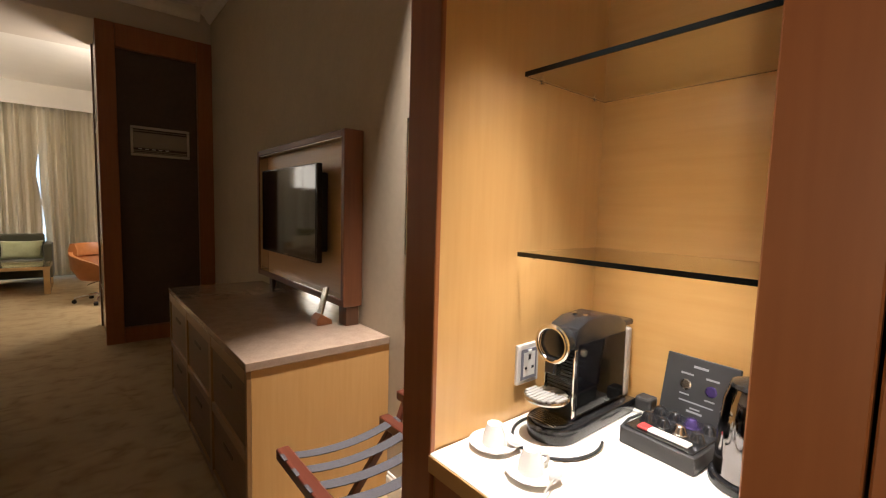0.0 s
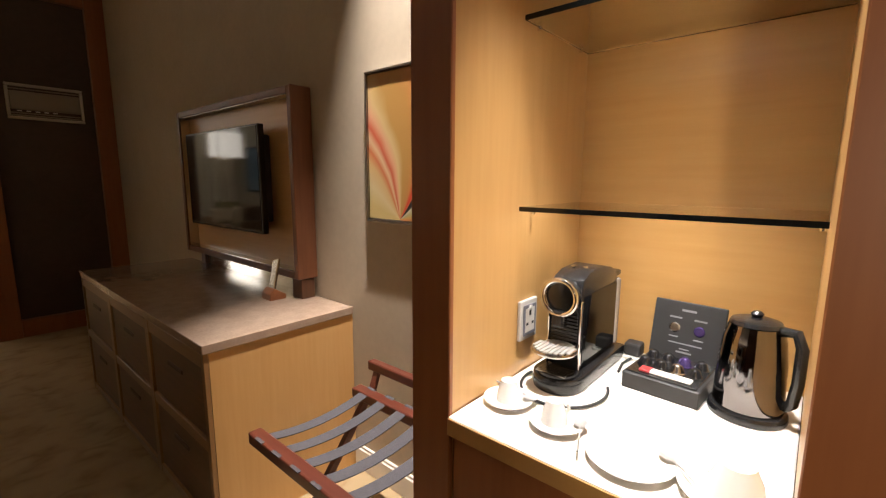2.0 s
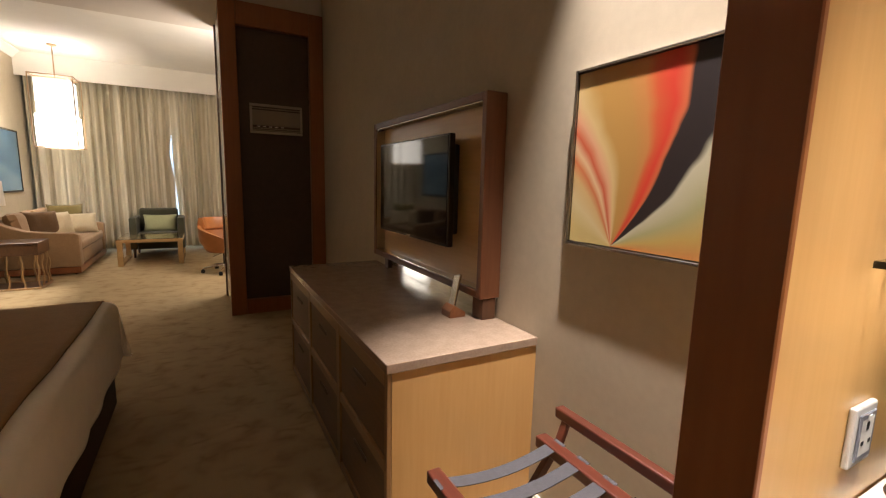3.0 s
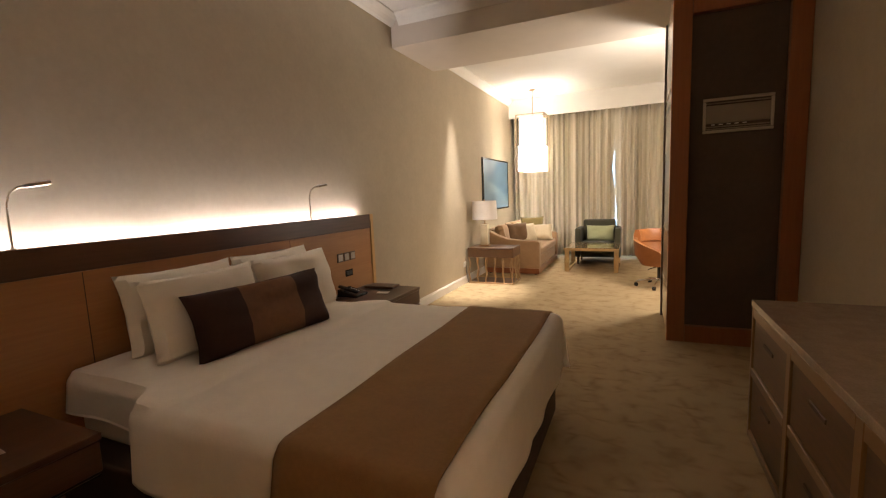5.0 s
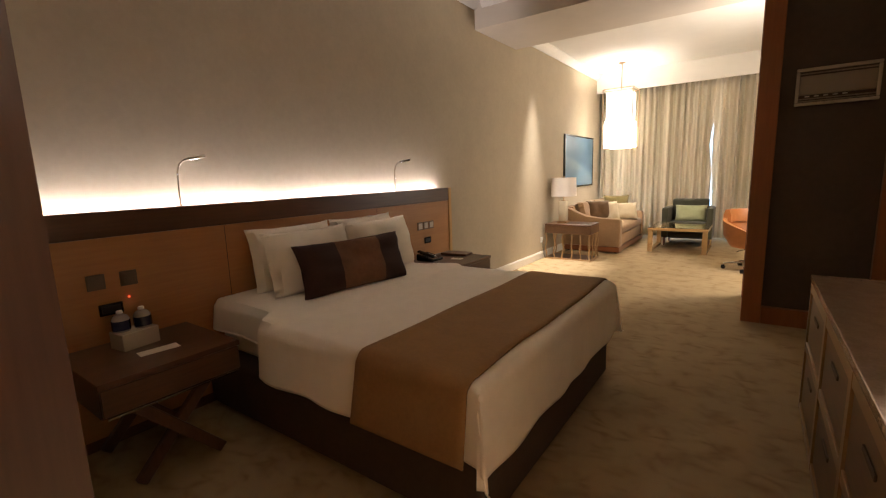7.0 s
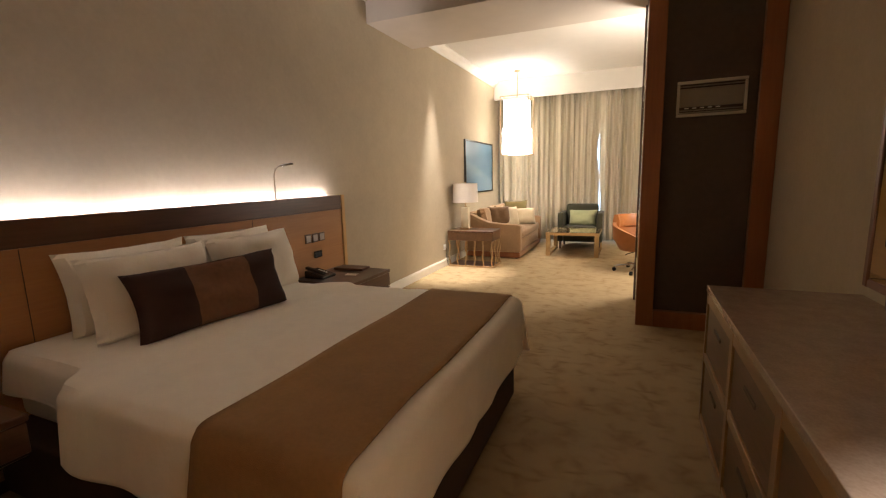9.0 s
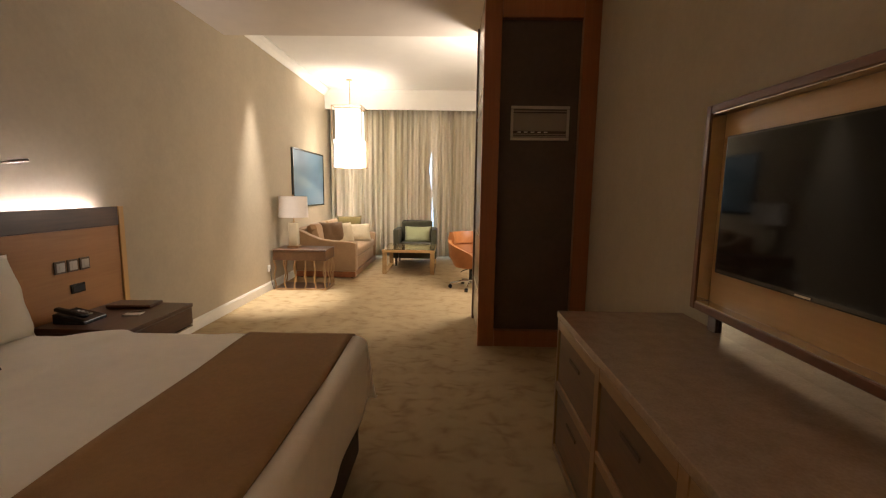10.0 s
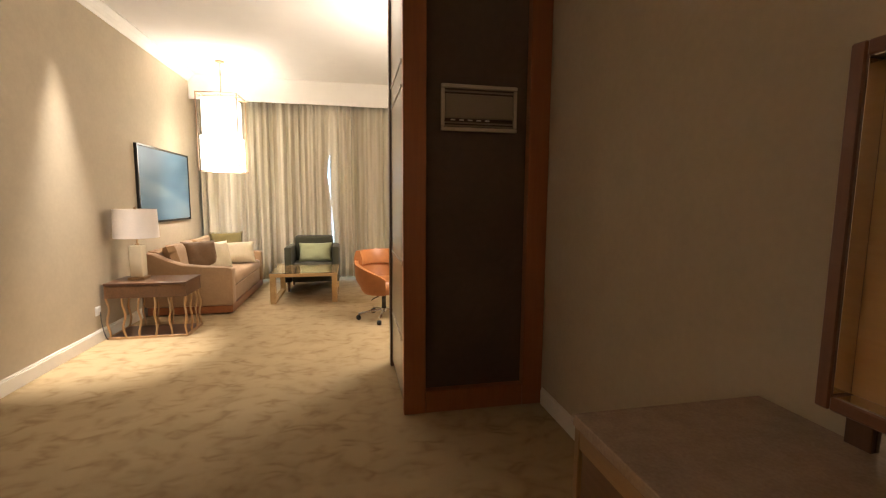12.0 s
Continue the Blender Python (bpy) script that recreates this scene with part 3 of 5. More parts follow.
cur_l = thing("curtain", (0, 0, 0), 0, "cream and olive striped floor-length curtain, drawn closed", "curtain", "window curtains")
curtain_panel(cur_l, -1.43, 0.56, lambda z: 0.0, lambda z: 0.02 - bump_at(z, 1.78, 0.30, 0.055), 1.3)
cur_r = thing("curtain", (0, 0, 0), 0, "cream and olive striped floor-length curtain, parted slightly from its neighbour", "curtain", "window curtains")
curtain_panel(cur_r, 0.62, 2.88, lambda z: bump_at(z, 0.75, 0.45, 0.045) + bump_at(z, 0.0, 0.12, 0.08) - 0.055, lambda z: 0.0, 7.7)
rail = thing("curtain_rail", (0, 0, 0), 0, "white curtain rail behind the pelmet", "curtain rail")
part("rail", box(-1.44, 2.89, 11.43, 11.45, 3.002, 3.025, 0.003, 1), "white_plastic", rail)
part("bracket", box(0.3, 0.34, 11.425, 11.455, 3.025, LIV_CEIL, 0.003, 1), "white_plastic", rail)

# partition at the end of the television wall
PX0, PX1, PY0, PY1, PZ = 1.232, 2.168, 6.45, 7.40, 2.958
partition = tagged(thing("partition", (0, 0, 0)), "wood-framed partition end with a dark recessed panel", "partition", kind="structure")
part("core", box(PX0 + 0.02, PX1, PY0 + 0.06, PY1 - 0.02, 0, PZ), "panel_dark", partition)
part("frame_post", box(PX0, 1.373, PY0, PY0 + 0.07, 0, PZ, 0.004, 1), "cherry_z", partition)
part("frame_post", box(2.03, PX1 - 0.002, PY0, PY0 + 0.07, 0, PZ, 0.004, 1), "cherry_z", partition)
part("frame_rail", box(1.375, 2.028, PY0 + 0.002, PY0 + 0.07, 2.75, PZ, 0.004, 1), "cherry_z", partition)
part("frame_rail", box(1.375, 2.028, PY0 + 0.002, PY0 + 0.07, 0, 0.145, 0.004, 1), "cherry_z", partition)
part("side_panel", box(PX0 + 0.004, PX0 + 0.02, PY0 + 0.075, 7.30, 0.06, PZ), "lacquer", partition, "pale glossy side panel")
part("side_post", box(PX0 - 0.012, PX0 + 0.03, 7.30, 7.40, 0, PZ, 0.004, 1), "walnut_z", partition)
for _z in (0.45, 0.95, 2.05, 2.20):
    part("moulding", box(PX0 - 0.004, PX0 + 0.006, PY0 + 0.12, 7.26, _z, _z + 0.022, 0.003, 1), "lacquer", partition)
vent = thing("air_vent", (1.469, 6.51, 1.79), 0, "pale rectangular wall vent grille in the dark panel", "air vent")
part("frame", box(0, 0.488, -0.028, -0.002, 0, 0.024, 0.004, 1), "lacquer", vent)
part("frame", box(0, 0.488, -0.028, -0.002, 0.256, 0.28, 0.004, 1), "lacquer", vent)
part("frame", box(0, 0.022, -0.026, -0.002, 0.026, 0.254, 0.004, 1), "lacquer", vent)
part("frame", box(0.466, 0.488, -0.026, -0.002, 0.026, 0.254, 0.004, 1), "lacquer", vent)
part("cover", box(0.024, 0.464, -0.022, -0.008, 0.078, 0.222, 0.004, 1), "vent_face", vent)
part("backing", box(0.024, 0.464, -0.004, 0.0, 0.026, 0.254), "panel_dark", vent)
for _z in (0.030, 0.048):
    part("slat", box(0.024, 0.464, -0.020, -0.006, _z, _z + 0.008), "vent_face", vent)
part("slat", box(0.024, 0.464, -0.020, -0.006, 0.236, 0.244), "vent_face", vent)
# White slips imitate the LED's reflections in the lower slot; no real parts.
for _k in range(5):
    part("vent_glint", box(0.06 + 0.055 * _k, 0.09 + 0.055 * _k, -0.021, -0.013, 0.064, 0.072, 0.002, 1), "white_plastic", vent)


# ---- minibar cabinet ----
def minibar():
    c = thing("minibar_cabinet", (0, 0, 0), 0, "built-in cherry cabinet with a lit maple drinks niche", "cabinet")
    X, Y0, Y1, TOP = 1.598, 1.505, 2.015, 3.27
    part("side_panel", box(X + 0.012, 2.165, 2.017, 2.109, 0, TOP), "maple_z", c)
    part("face_post", box(X, X + 0.012, 2.013, 2.111, 0, TOP, 0.002, 1), "cherry_z", c, "dark cherry face post")
    part("niche_side", box(X + 0.006, 2.150, 2.0150, 2.0165, 0.88, 2.30), "maple_z", c)
    part("niche_side", box(X + 0.02, 2.150, 1.488, Y0, 0.88, 2.30), "maple_z", c)
    part("niche_back", box(2.150, 2.165, 1.488, 2.016, 0.80, 2.30), "maple_y", c)
    part("niche_top", box(X + 0.02, 2.150, Y0, Y1, 2.295, 2.32), "maple_y", c)
    part("fascia", box(X + 0.002, X + 0.02, Y0 + 0.0, 2.012, 2.25, TOP), "cherry_z", c)
    part("face_post", box(X, X + 0.02, 1.416, Y0, 0, TOP, 0.002, 1), "cherry_z", c)
    part("counter", box(X - 0.002, 2.149, Y0 + 0.001, Y1 - 0.001, 0.838, 0.877, 0.003, 1), "counter_y", c, "pale maple counter")
    # Strip added to darken the front edge, where the counter turns from the light.
    part("counter_edge_shade", box(X - 0.005, X - 0.0022, Y0 + 0.001, Y1 - 0.001, 0.839, 0.873, 0.001, 1), "maple_y", c, "darker strip giving the counter's front edge its shaded tone")
    part("door", box(X + 0.008, X + 0.026, 1.757 + 0.002, 2.010, 0.06, 0.832, 0.002, 1), "cherry_z", c)
    part("door", box(X + 0.008, X + 0.026, Y0 + 0.004, 1.755, 0.06, 0.832, 0.002, 1), "cherry_z", c)
    part("toe_kick", box(X + 0.05, X + 0.065, Y0, Y1, 0, 0.06), "shadow_gap", c)
    lamp = part("niche_lamp", cyl(0.035, 0.035, 2.283, 2.2945, 24, (1.70, 1.75), 0.003), "chrome", c, "recessed niche lamp")
    part("lens", cyl(0.026, 0.026, 2.2815, 2.2825, 24, (1.70, 1.75)), "down", lamp)
    for z in (1.263, 1.650):
        sh = part("glass_shelf", box(1.833, 2.148, Y0 + 0.002, Y1 - 0.002, z - 0.010, z), "glass", c, "clear glass shelf with a dark polished edge")
        sh.visible_shadow = False
        e = part("shelf_edge", box(1.8300, 1.8325, Y0 + 0.002, Y1 - 0.002, z - 0.010, z), "glass_edge", sh)
        for sx in (1.88, 2.09):
            for sy in (Y0 + 0.008, Y1 - 0.008):
                part("shelf_pin", cyl(0.005, 0.005, z - 0.018, z - 0.0105, 10, (sx, sy)), "chrome", sh)
    return c


minibar()


def wardrobe(y0, y1):
    w = thing("wardrobe", (1.598, (y0 + y1) / 2, 0), 0, "tall built-in wardrobe with plain cherry doors", "wardrobe", "entry wardrobes")
    h = (y1 - y0) / 2
    part("body", box(0.03, 0.565, -h, h, 0, 3.27), "shadow_gap", w)
    part("door", box(0.0, 0.022, -h + 0.0015, h - 0.0015, 0.05, 2.55, 0.002, 1), "cherry_z", w)
    part("upper_door", box(0.0, 0.022, -h + 0.0015, h - 0.0015, 2.56, 3.26, 0.002, 1), "cherry_z", w)
    return w


for _a, _b in ((0.72, 1.4135), (0.0, 0.716), (-0.75, -0.004), (-1.6, -0.754)):
    wardrobe(_a, _b)


def socket(name, at, m_rot, w, h, frame_mat, face_mat, label, rows=1):
    s = thing(name, (0, 0, 0), 0, label, "socket")
    s.matrix_world = Matrix.Translation(at) @ m_rot
    part("plate", box(-w / 2, w / 2, -0.009, 0, -h / 2, h / 2, 0.003, 2), frame_mat, s)
    face = part("face", box(-w / 2 + 0.011, w / 2 - 0.011, -0.012, -0.0092, -h / 2 + 0.011, h / 2 - 0.011, 0.001, 1), face_mat, s)
    return s, face


_s, _f = socket("power_socket", (1.876, 2.0145, 1.002), Matrix.Identity(4), 0.076, 0.094, "plate", "slate", "metal-framed power socket with a slate face in the drinks niche")
part("insert", box(-0.020, 0.020, -0.01218, -0.01205, -0.028, 0.028), "white_plastic", _f)
part("pin_slot", box(-0.004, 0.004, -0.0128, -0.0122, 0.010, 0.022), "black_matte", _f)
for _x in (-0.012, 0.012):
    part("pin_slot", box(_x - 0.004, _x + 0.004, -0.0128, -0.0122, -0.012, -0.006), "black_matte", _f)
part("switch", box(-0.006, 0.006, -0.0145, -0.0122, 0.026, 0.034, 0.001, 1), "white_plastic", _f)


# ---- things on the counter (top at 0.877) ----
CT = 0.877


def coffee_machine():
    c = thing("coffee_machine", (1.955, 1.915, CT), 0, "black capsule coffee machine with a chrome lever ring", "coffee machine")
    foot = [(-0.155 + 0.055 * (1 - math.cos(a)), 0.055 * math.sin(a)) for a in [math.pi / 2 * k / 6 for k in range(-6, 7)]]
    foot += [(0.155, 0.055), (0.155, -0.055)]
    part("base", prism(foot, 0, 0.034, "z", 0.004), "black", c, "", True)
    part("drip_tray", prism([(x * 0.86 - 0.018, y * 0.82) for x, y in foot[:13]] + [(-0.092, 0.045), (-0.092, -0.045)], 0.0345, 0.040, "z"), "black", c, "ribbed black drip tray")
    for k in range(7):
        part("tray_rib", box(-0.145 + 0.0075 * k, -0.142 + 0.0075 * k, -0.034, 0.034, 0.0402, 0.0418), "steel", c)
    body = [(-0.085, 0.036), (-0.085, 0.215), (-0.075, 0.235), (-0.04, 0.248), (0.03, 0.252), (0.09, 0.240), (0.125, 0.220), (0.13, 0.036)]
    part("body", prism(body, -0.036, 0.036, "y", 0.006), "black", c, "glossy black body", True)
    for s in (-1, 1):
        part("side_strip", box(-0.089, -0.079, s * 0.0365 - 0.002, s * 0.0365 + 0.002, 0.038, 0.19, 0.001, 1), "chrome", c)
        part("side_plate", box(-0.074, 0.118, s * 0.0365 - 0.0015, s * 0.0365 + 0.0015, 0.045, 0.200, 0.001, 1), "screen", c)
    head = cyl(0.034, 0.034, -0.022, 0.022, 32, (0, 0), 0.005)
    head.transform(pose(-0.092, 0, 0.200, 0, 90, 0))
    brew = part("brew_head", head, "black", c, "", True)
    pts = [(-0.117, 0.037 * math.cos(2 * math.pi * k / 36), 0.200 + 0.037 * math.sin(2 * math.pi * k / 36)) for k in range(37)]
    part("lever_ring", tube(pts, 0.0055, 10), "chrome", brew, "chrome lever ring", True)
    part("spout", box(-0.122, -0.098, -0.014, 0.014, 0.135, 0.172, 0.005, 2), "black", brew)
    part("cup_rest", lathe([(0, 0), (0.046, 0), (0.048, 0.004), (0.046, 0.008), (0, 0.008)], 28, (-0.128, 0, 0.086)), "steel", c, "round ribbed chrome cup rest", True)
    for k in range(9):
        w = math.sqrt(0.042 ** 2 - (0.0095 * (k - 4)) ** 2)
        part("rest_rib", box(-0.128 - w, -0.128 + w, 0.0095 * (k - 4) - 0.0036, 0.0095 * (k - 4) + 0.0036, 0.0942, 0.0962), "tray_steel", c)
    for k in range(12):
        part("grille_rib", box(-0.0868, -0.0852, -0.030, 0.030, 0.100 + k * 0.0075, 0.104 + k * 0.0075), "black_matte", c)
    part("water_tank", box(0.1305, 0.152, -0.038, 0.038, 0.036, 0.205, 0.006, 2), "water", c, "clear water tank")
    part("tank_lid", box(0.128, 0.170, -0.030, 0.030, 0.207, 0.222, 0.005, 2), "black", c)
    part("button", cyl(0.006, 0.006, 0.2505, 0.2535, 14, (-0.02, 0.014)), "chrome", c)
    part("button", cyl(0.006, 0.006, 0.2505, 0.2535, 14, (-0.02, -0.014)), "chrome", c)


coffee_machine()
_c = thing("power_cable", (0, 0, CT), 0, "thin black power cable looped on the counter", "cable")
_pts = [(1.85 + 0.10 * math.cos(a) - 0.0, 1.90 + 0.088 * math.sin(a), 0.005) for a in [math.pi * (0.45 + 1.22 * k / 30) for k in range(31)]]
part("loop", tube(_pts, 0.0032, 8), "ring", _c, "", True)
part("lead", tube([(2.00, 1.836, 0.0045), (2.05, 1.845, 0.0045), (2.10, 1.84, 0.0045), (2.135, 1.832, 0.006)], 0.0032, 8), "ring", _c, "", True)
_p = thing("wall_plug", (2.12, 1.84, CT), 0, "black plug lying by the niche back", "plug")
part("plug_body", box(-0.02, 0.02, -0.02, 0.02, 0.009, 0.042, 0.006, 2), "black_matte", _p)
part("plug_block", box(-0.022, 0.026, -0.026, 0.024, 0, 0.0085, 0.002, 1), "white_plastic", _p)


def capsule_box():
    b = thing("capsule_box", (1.935, 1.735, CT), -4, "open black presentation box of coffee capsules", "box")
    part("tray", box(0, 0.155, -0.075, 0.075, 0, 0.036, 0.002, 1), "black_matte", b)
    part("lining", box(0.006, 0.149, -0.069, 0.069, 0.0362, 0.040, 0.001, 1), "black", b)
    lid = box(-0.004, 0.004, -0.075, 0.075, 0, 0.132, 0.002, 1)
    lid.transform(pose(0.157, 0, 0.036, 0, 12, 0))
    ld = part("lid", lid, "black_matte", b, "raised lid printed with pale drawings")
    for y, z, w, h in ((0, 0.110, 0.030, 0.005), (0.026, 0.092, 0.026, 0.004), (-0.026, 0.092, 0.026, 0.004), (0.026, 0.048, 0.02, 0.003), (-0.026, 0.048, 0.02, 0.003), (0, 0.034, 0.07, 0.003), (0, 0.022, 0.02, 0.003), (0, 0.014, 0.032, 0.004)):
        q = box(-0.0052, -0.0042, y - w / 2, y + w / 2, z, z + h)
        q.transform(pose(0.157, 0, 0.036, 0, 12, 0))
        part("print_bar", q, "print", ld)
    for y, mt in ((0.026, "steel"), (-0.026, "violet")):
        q = lathe([(0, 0), (0.012, 0), (0.009, 0.0015), (0, 0.0015)], 16)
        q.transform(pose(0.157, 0, 0.036, 0, 12, 0) @ pose(-0.0042, y, 0.070, 0, -90, 0))
        part("print_capsule", q, mt, ld)
    for i in range(2):
        for j in range(4):
            q = lathe([(0.0165, 0), (0.0165, 0.0015), (0.014, 0.003), (0.010, 0.016), (0.006, 0.019), (0, 0.020)], 16, (0.062 + 0.05 * i, -0.050 + 0.033 * j, 0.0402))
            part("capsule", q, ("black", "steel", "black", "black", "black", "violet", "black", "black")[i * 4 + j], b, "", True)
    part("sachet", box(0.014, 0.036, -0.055, 0.045, 0.0402, 0.046, 0.002, 1), "white_plastic", b, "white and red sugar sachet")
    part("sachet_band", box(0.013, 0.037, 0.022, 0.046, 0.0401, 0.0467, 0.002, 1), "sachet_red", b)


capsule_box()


def kettle():
    k = thing("kettle", (1.985, 1.588, CT), 0, "dark chrome electric kettle on a black base", "kettle")
    part("base", cyl(0.066, 0.064, 0, 0.018, 36, (0, 0), 0.004), "black", k, "", True)
    part("body", lathe([(0.0, 0.019), (0.057, 0.019), (0.058, 0.03), (0.055, 0.11), (0.050, 0.155), (0.043, 0.178), (0, 0.179)], 40), "black_chrome", k, "dark mirror-bright body", True)
    part("lid", lathe([(0.043, 0.1795), (0.040, 0.186), (0.020, 0.192), (0, 0.193)], 32), "black", k, "", True)
    part("lid_knob", lathe([(0.008, 0.1925), (0.011, 0.199), (0.006, 0.204), (0, 0.2045)], 16), "black", k, "", True)
    part("spout", prism([(0.040, 0.145), (0.070, 0.178), (0.040, 0.178)], -0.014, 0.014, "y", 0.004), "black_chrome", k, "", True)
    hp = [(-0.012, -0.040, 0.176), (-0.02, -0.062, 0.178), (-0.03, -0.071, 0.155), (-0.03, -0.071, 0.09), (-0.025, -0.066, 0.05), (-0.015, -0.056, 0.038)]
    part("handle", tube(hp, 0.0095, 10), "black", k, "curved black handle", True)


kettle()


def spoon(at, rz, label):
    s = thing("spoon", at, rz, label, "spoon", "coffee spoons")
    bowl = lathe([(0.0, 0.0), (0.008, 0.0008), (0.0125, 0.004), (0.0115, 0.0042), (0.007, 0.002), (0.0, 0.0014)], 18)
    bowl.transform(Matrix.Diagonal((1.35, 1, 1, 1)))
    part("bowl", bowl, "tray_steel", s, "", True)
    part("stem", tube([(0.014, 0, 0.004), (0.04, 0, 0.007), (0.075, 0, 0.004), (0.09, 0, 0.003)], 0.0018, 8), "tray_steel", s, "", True)


def saucer(at, r, label):
    s = thing("saucer", at, 0, label, "saucer", "saucers on the counter")
    part("dish", lathe([(0, 0.0), (r * 0.55, 0.0), (r * 0.6, 0.003), (r * 0.97, 0.010), (r, 0.0125), (r * 0.96, 0.0135), (r * 0.55, 0.0065), (0, 0.006)], 40), "porcelain", s, "", True)


def cup(at, r, h, rz, label, upside=True):
    s = thing("cup", at, rz, label, "cup", "cups on the counter")
    prof = [(0, 0), (r * 0.62, 0), (r * 0.64, 0.004), (r * 0.9, h * 0.5), (r, h), (r * 0.94, h), (r * 0.84, h * 0.5), (r * 0.55, 0.008), (0, 0.007)]
    bm = lathe(prof, 32)
    hd = tube([(r * 0.9, 0, h * 0.85), (r * 1.25, 0, h * 0.82), (r * 1.5, 0, h * 0.62), (r * 1.38, 0, h * 0.36), (r * 0.86, 0, h * 0.28)], 0.0035, 8)
    if upside:
        for q in (bm, hd):
            q.transform(Matrix.Translation((0, 0, h)) @ Matrix.Rotation(math.pi, 4, "Y"))
    part("bowl", bm, "porcelain", s, "", True)
    part("handle", hd, "porcelain", s, "", True)


saucer((1.715, 1.955, CT), 0.050, "small white porcelain saucer holding an upturned espresso cup")
cup((1.715, 1.955, CT + 0.0066), 0.024, 0.042, 200, "upturned white espresso cup on its saucer")
spoon((1.735, 1.918, CT + 0.0135), 80, "small steel spoon resting on a saucer")
saucer((1.70, 1.843, CT), 0.050, "small white porcelain saucer holding an upturned espresso cup")
cup((1.70, 1.848, CT + 0.0066), 0.024, 0.042, 160, "upturned white espresso cup on its saucer")
spoon((1.713, 1.803, CT + 0.0135), 200, "small steel spoon resting on a saucer")
saucer((1.682, 1.708, CT), 0.068, "large white porcelain saucer standing empty")
spoon((1.712, 1.660, CT + 0.0135), -135, "long steel spoon laid across the large saucers")
saucer((1.690, 1.575, CT), 0.066, "large white porcelain saucer holding a coffee cup")
cup((1.690, 1.568, CT + 0.0066), 0.036, 0.050, 200, "upturned white coffee cup on a large saucer")
spoon((1.668, 1.530, CT + 0.0135), 60, "small steel spoon resting on a saucer")


# ---- alcove with the luggage rack ----
def framed_art(name, x_wall, sign, y0, y1, z0, z1, depth, fw, frame_m, art_m, label):
    a = thing(name, (x_wall, (y0 + y1) / 2, (z0 + z1) / 2), 0, label, "picture")
    h, v = (y1 - y0) / 2, (z1 - z0) / 2
    d0, d1 = sorted((0.0, sign * depth))
    part("frame", box(d0, d1, -h, -h + fw, -v, v, 0.002, 1), frame_m, a)
    part("frame", box(d0, d1, h - fw, h, -v, v, 0.002, 1), frame_m, a)
    e0, e1 = sorted((0.0, sign * (depth - 0.001)))
    part("frame", box(e0, e1, -h + fw, h - fw, -v, -v + fw, 0.002, 1), frame_m, a)
    part("frame", box(e0, e1, -h + fw, h - fw, v - fw, v, 0.002, 1), frame_m, a)
    c0, c1 = sorted((0.0, sign * (depth - 0.008)))
    part("canvas", box(c0, c1, -h + fw + 0.004, h - fw - 0.004, -v + fw + 0.004, v - fw - 0.004), art_m, a)
    return a


art1 = framed_art("picture", WALL_E, -1, 2.30, 2.905, 1.155, 1.728, 0.030, 0.010, "steel", "art_warm", "framed abstract canvas in red, orange and yellow")
art2 = framed_art("picture", WALL_W, 1, 9.36, 10.93, 1.07, 1.985, 0.035, 0.022, "black", "art_blue", "wide black-framed blue misty seascape print")


def luggage_rack():
    r = thing("luggage_rack", (1.785, 2.53, 0), 90, "folding mahogany luggage rack with grey webbing straps", "luggage rack")
    for y, z, x0, x1 in ((0.20, 0.50, -0.27, 0.27), (-0.20, 0.50, -0.27, 0.27)):
        part("rail", box(x0, x1, y - 0.022, y + 0.022, z, z + 0.04, 0.006, 2), "mahogany", r)
    for x in (-0.20, 0.20):
        for s in (-1, 1):
            xo = x + (0.012 if s > 0 else -0.012)
            leg = box(-0.0105, 0.0105, -0.016, 0.016, -0.32, 0.32, 0.003, 1)
            ang = math.degrees(math.atan2(0.40, 0.50))
            leg.transform(pose(xo, 0, 0.252, s * ang, 0, 0))
            part("leg", leg, "mahogany", r)
        piv = cyl(0.006, 0.006, -0.03, 0.03, 12)
        piv.transform(pose(x, 0, 0.252, 0, 90, 0))
        part("pivot", piv, "bronze", r)
    part("stretcher", box(-0.19, 0.19, -0.165, -0.140, 0.055, 0.085, 0.004, 1), "mahogany", r)
    part("stretcher", box(-0.19, 0.19, 0.140, 0.165, 0.055, 0.085, 0.004, 1), "mahogany", r)
    for k in range(5):
        x = -0.20 + 0.10 * k
        bm = bmesh.new()
        for a, b in zip(range(12), range(1, 13)):
            ya, yb = -0.225 + 0.45 * a / 12, -0.225 + 0.45 * b / 12
            za, zb = [0.5415 - (0.028 * (1 - (y / 0.205) ** 2) if abs(y) < 0.205 else 0) for y in (ya, yb)]
            vs = [bm.verts.new(p) for p in ((x - 0.022, ya, za), (x + 0.022, ya, za), (x + 0.022, yb, zb), (x - 0.022, yb, zb))]
            bm.faces.new(vs)
        bmesh.ops.remove_doubles(bm, verts=bm.verts, dist=1e-5)
        ob = part("strap", bm, "strap", r)
        ob.modifiers.new("thick", "SOLIDIFY").thickness = 0.003
    part("backrest_rail", box(-0.27, 0.27, -0.292, -0.257, 0.585, 0.622, 0.006, 2), "mahogany", r)
    for x in (-0.23, 0.23):
        post = box(-0.014, 0.014, -0.010, 0.010, 0, 0.125, 0.003, 1)
        post.transform(pose(x, -0.228, 0.47, 22, 0, 0))
        part("back_post", post, "mahogany", r)
    return r


luggage_rack()


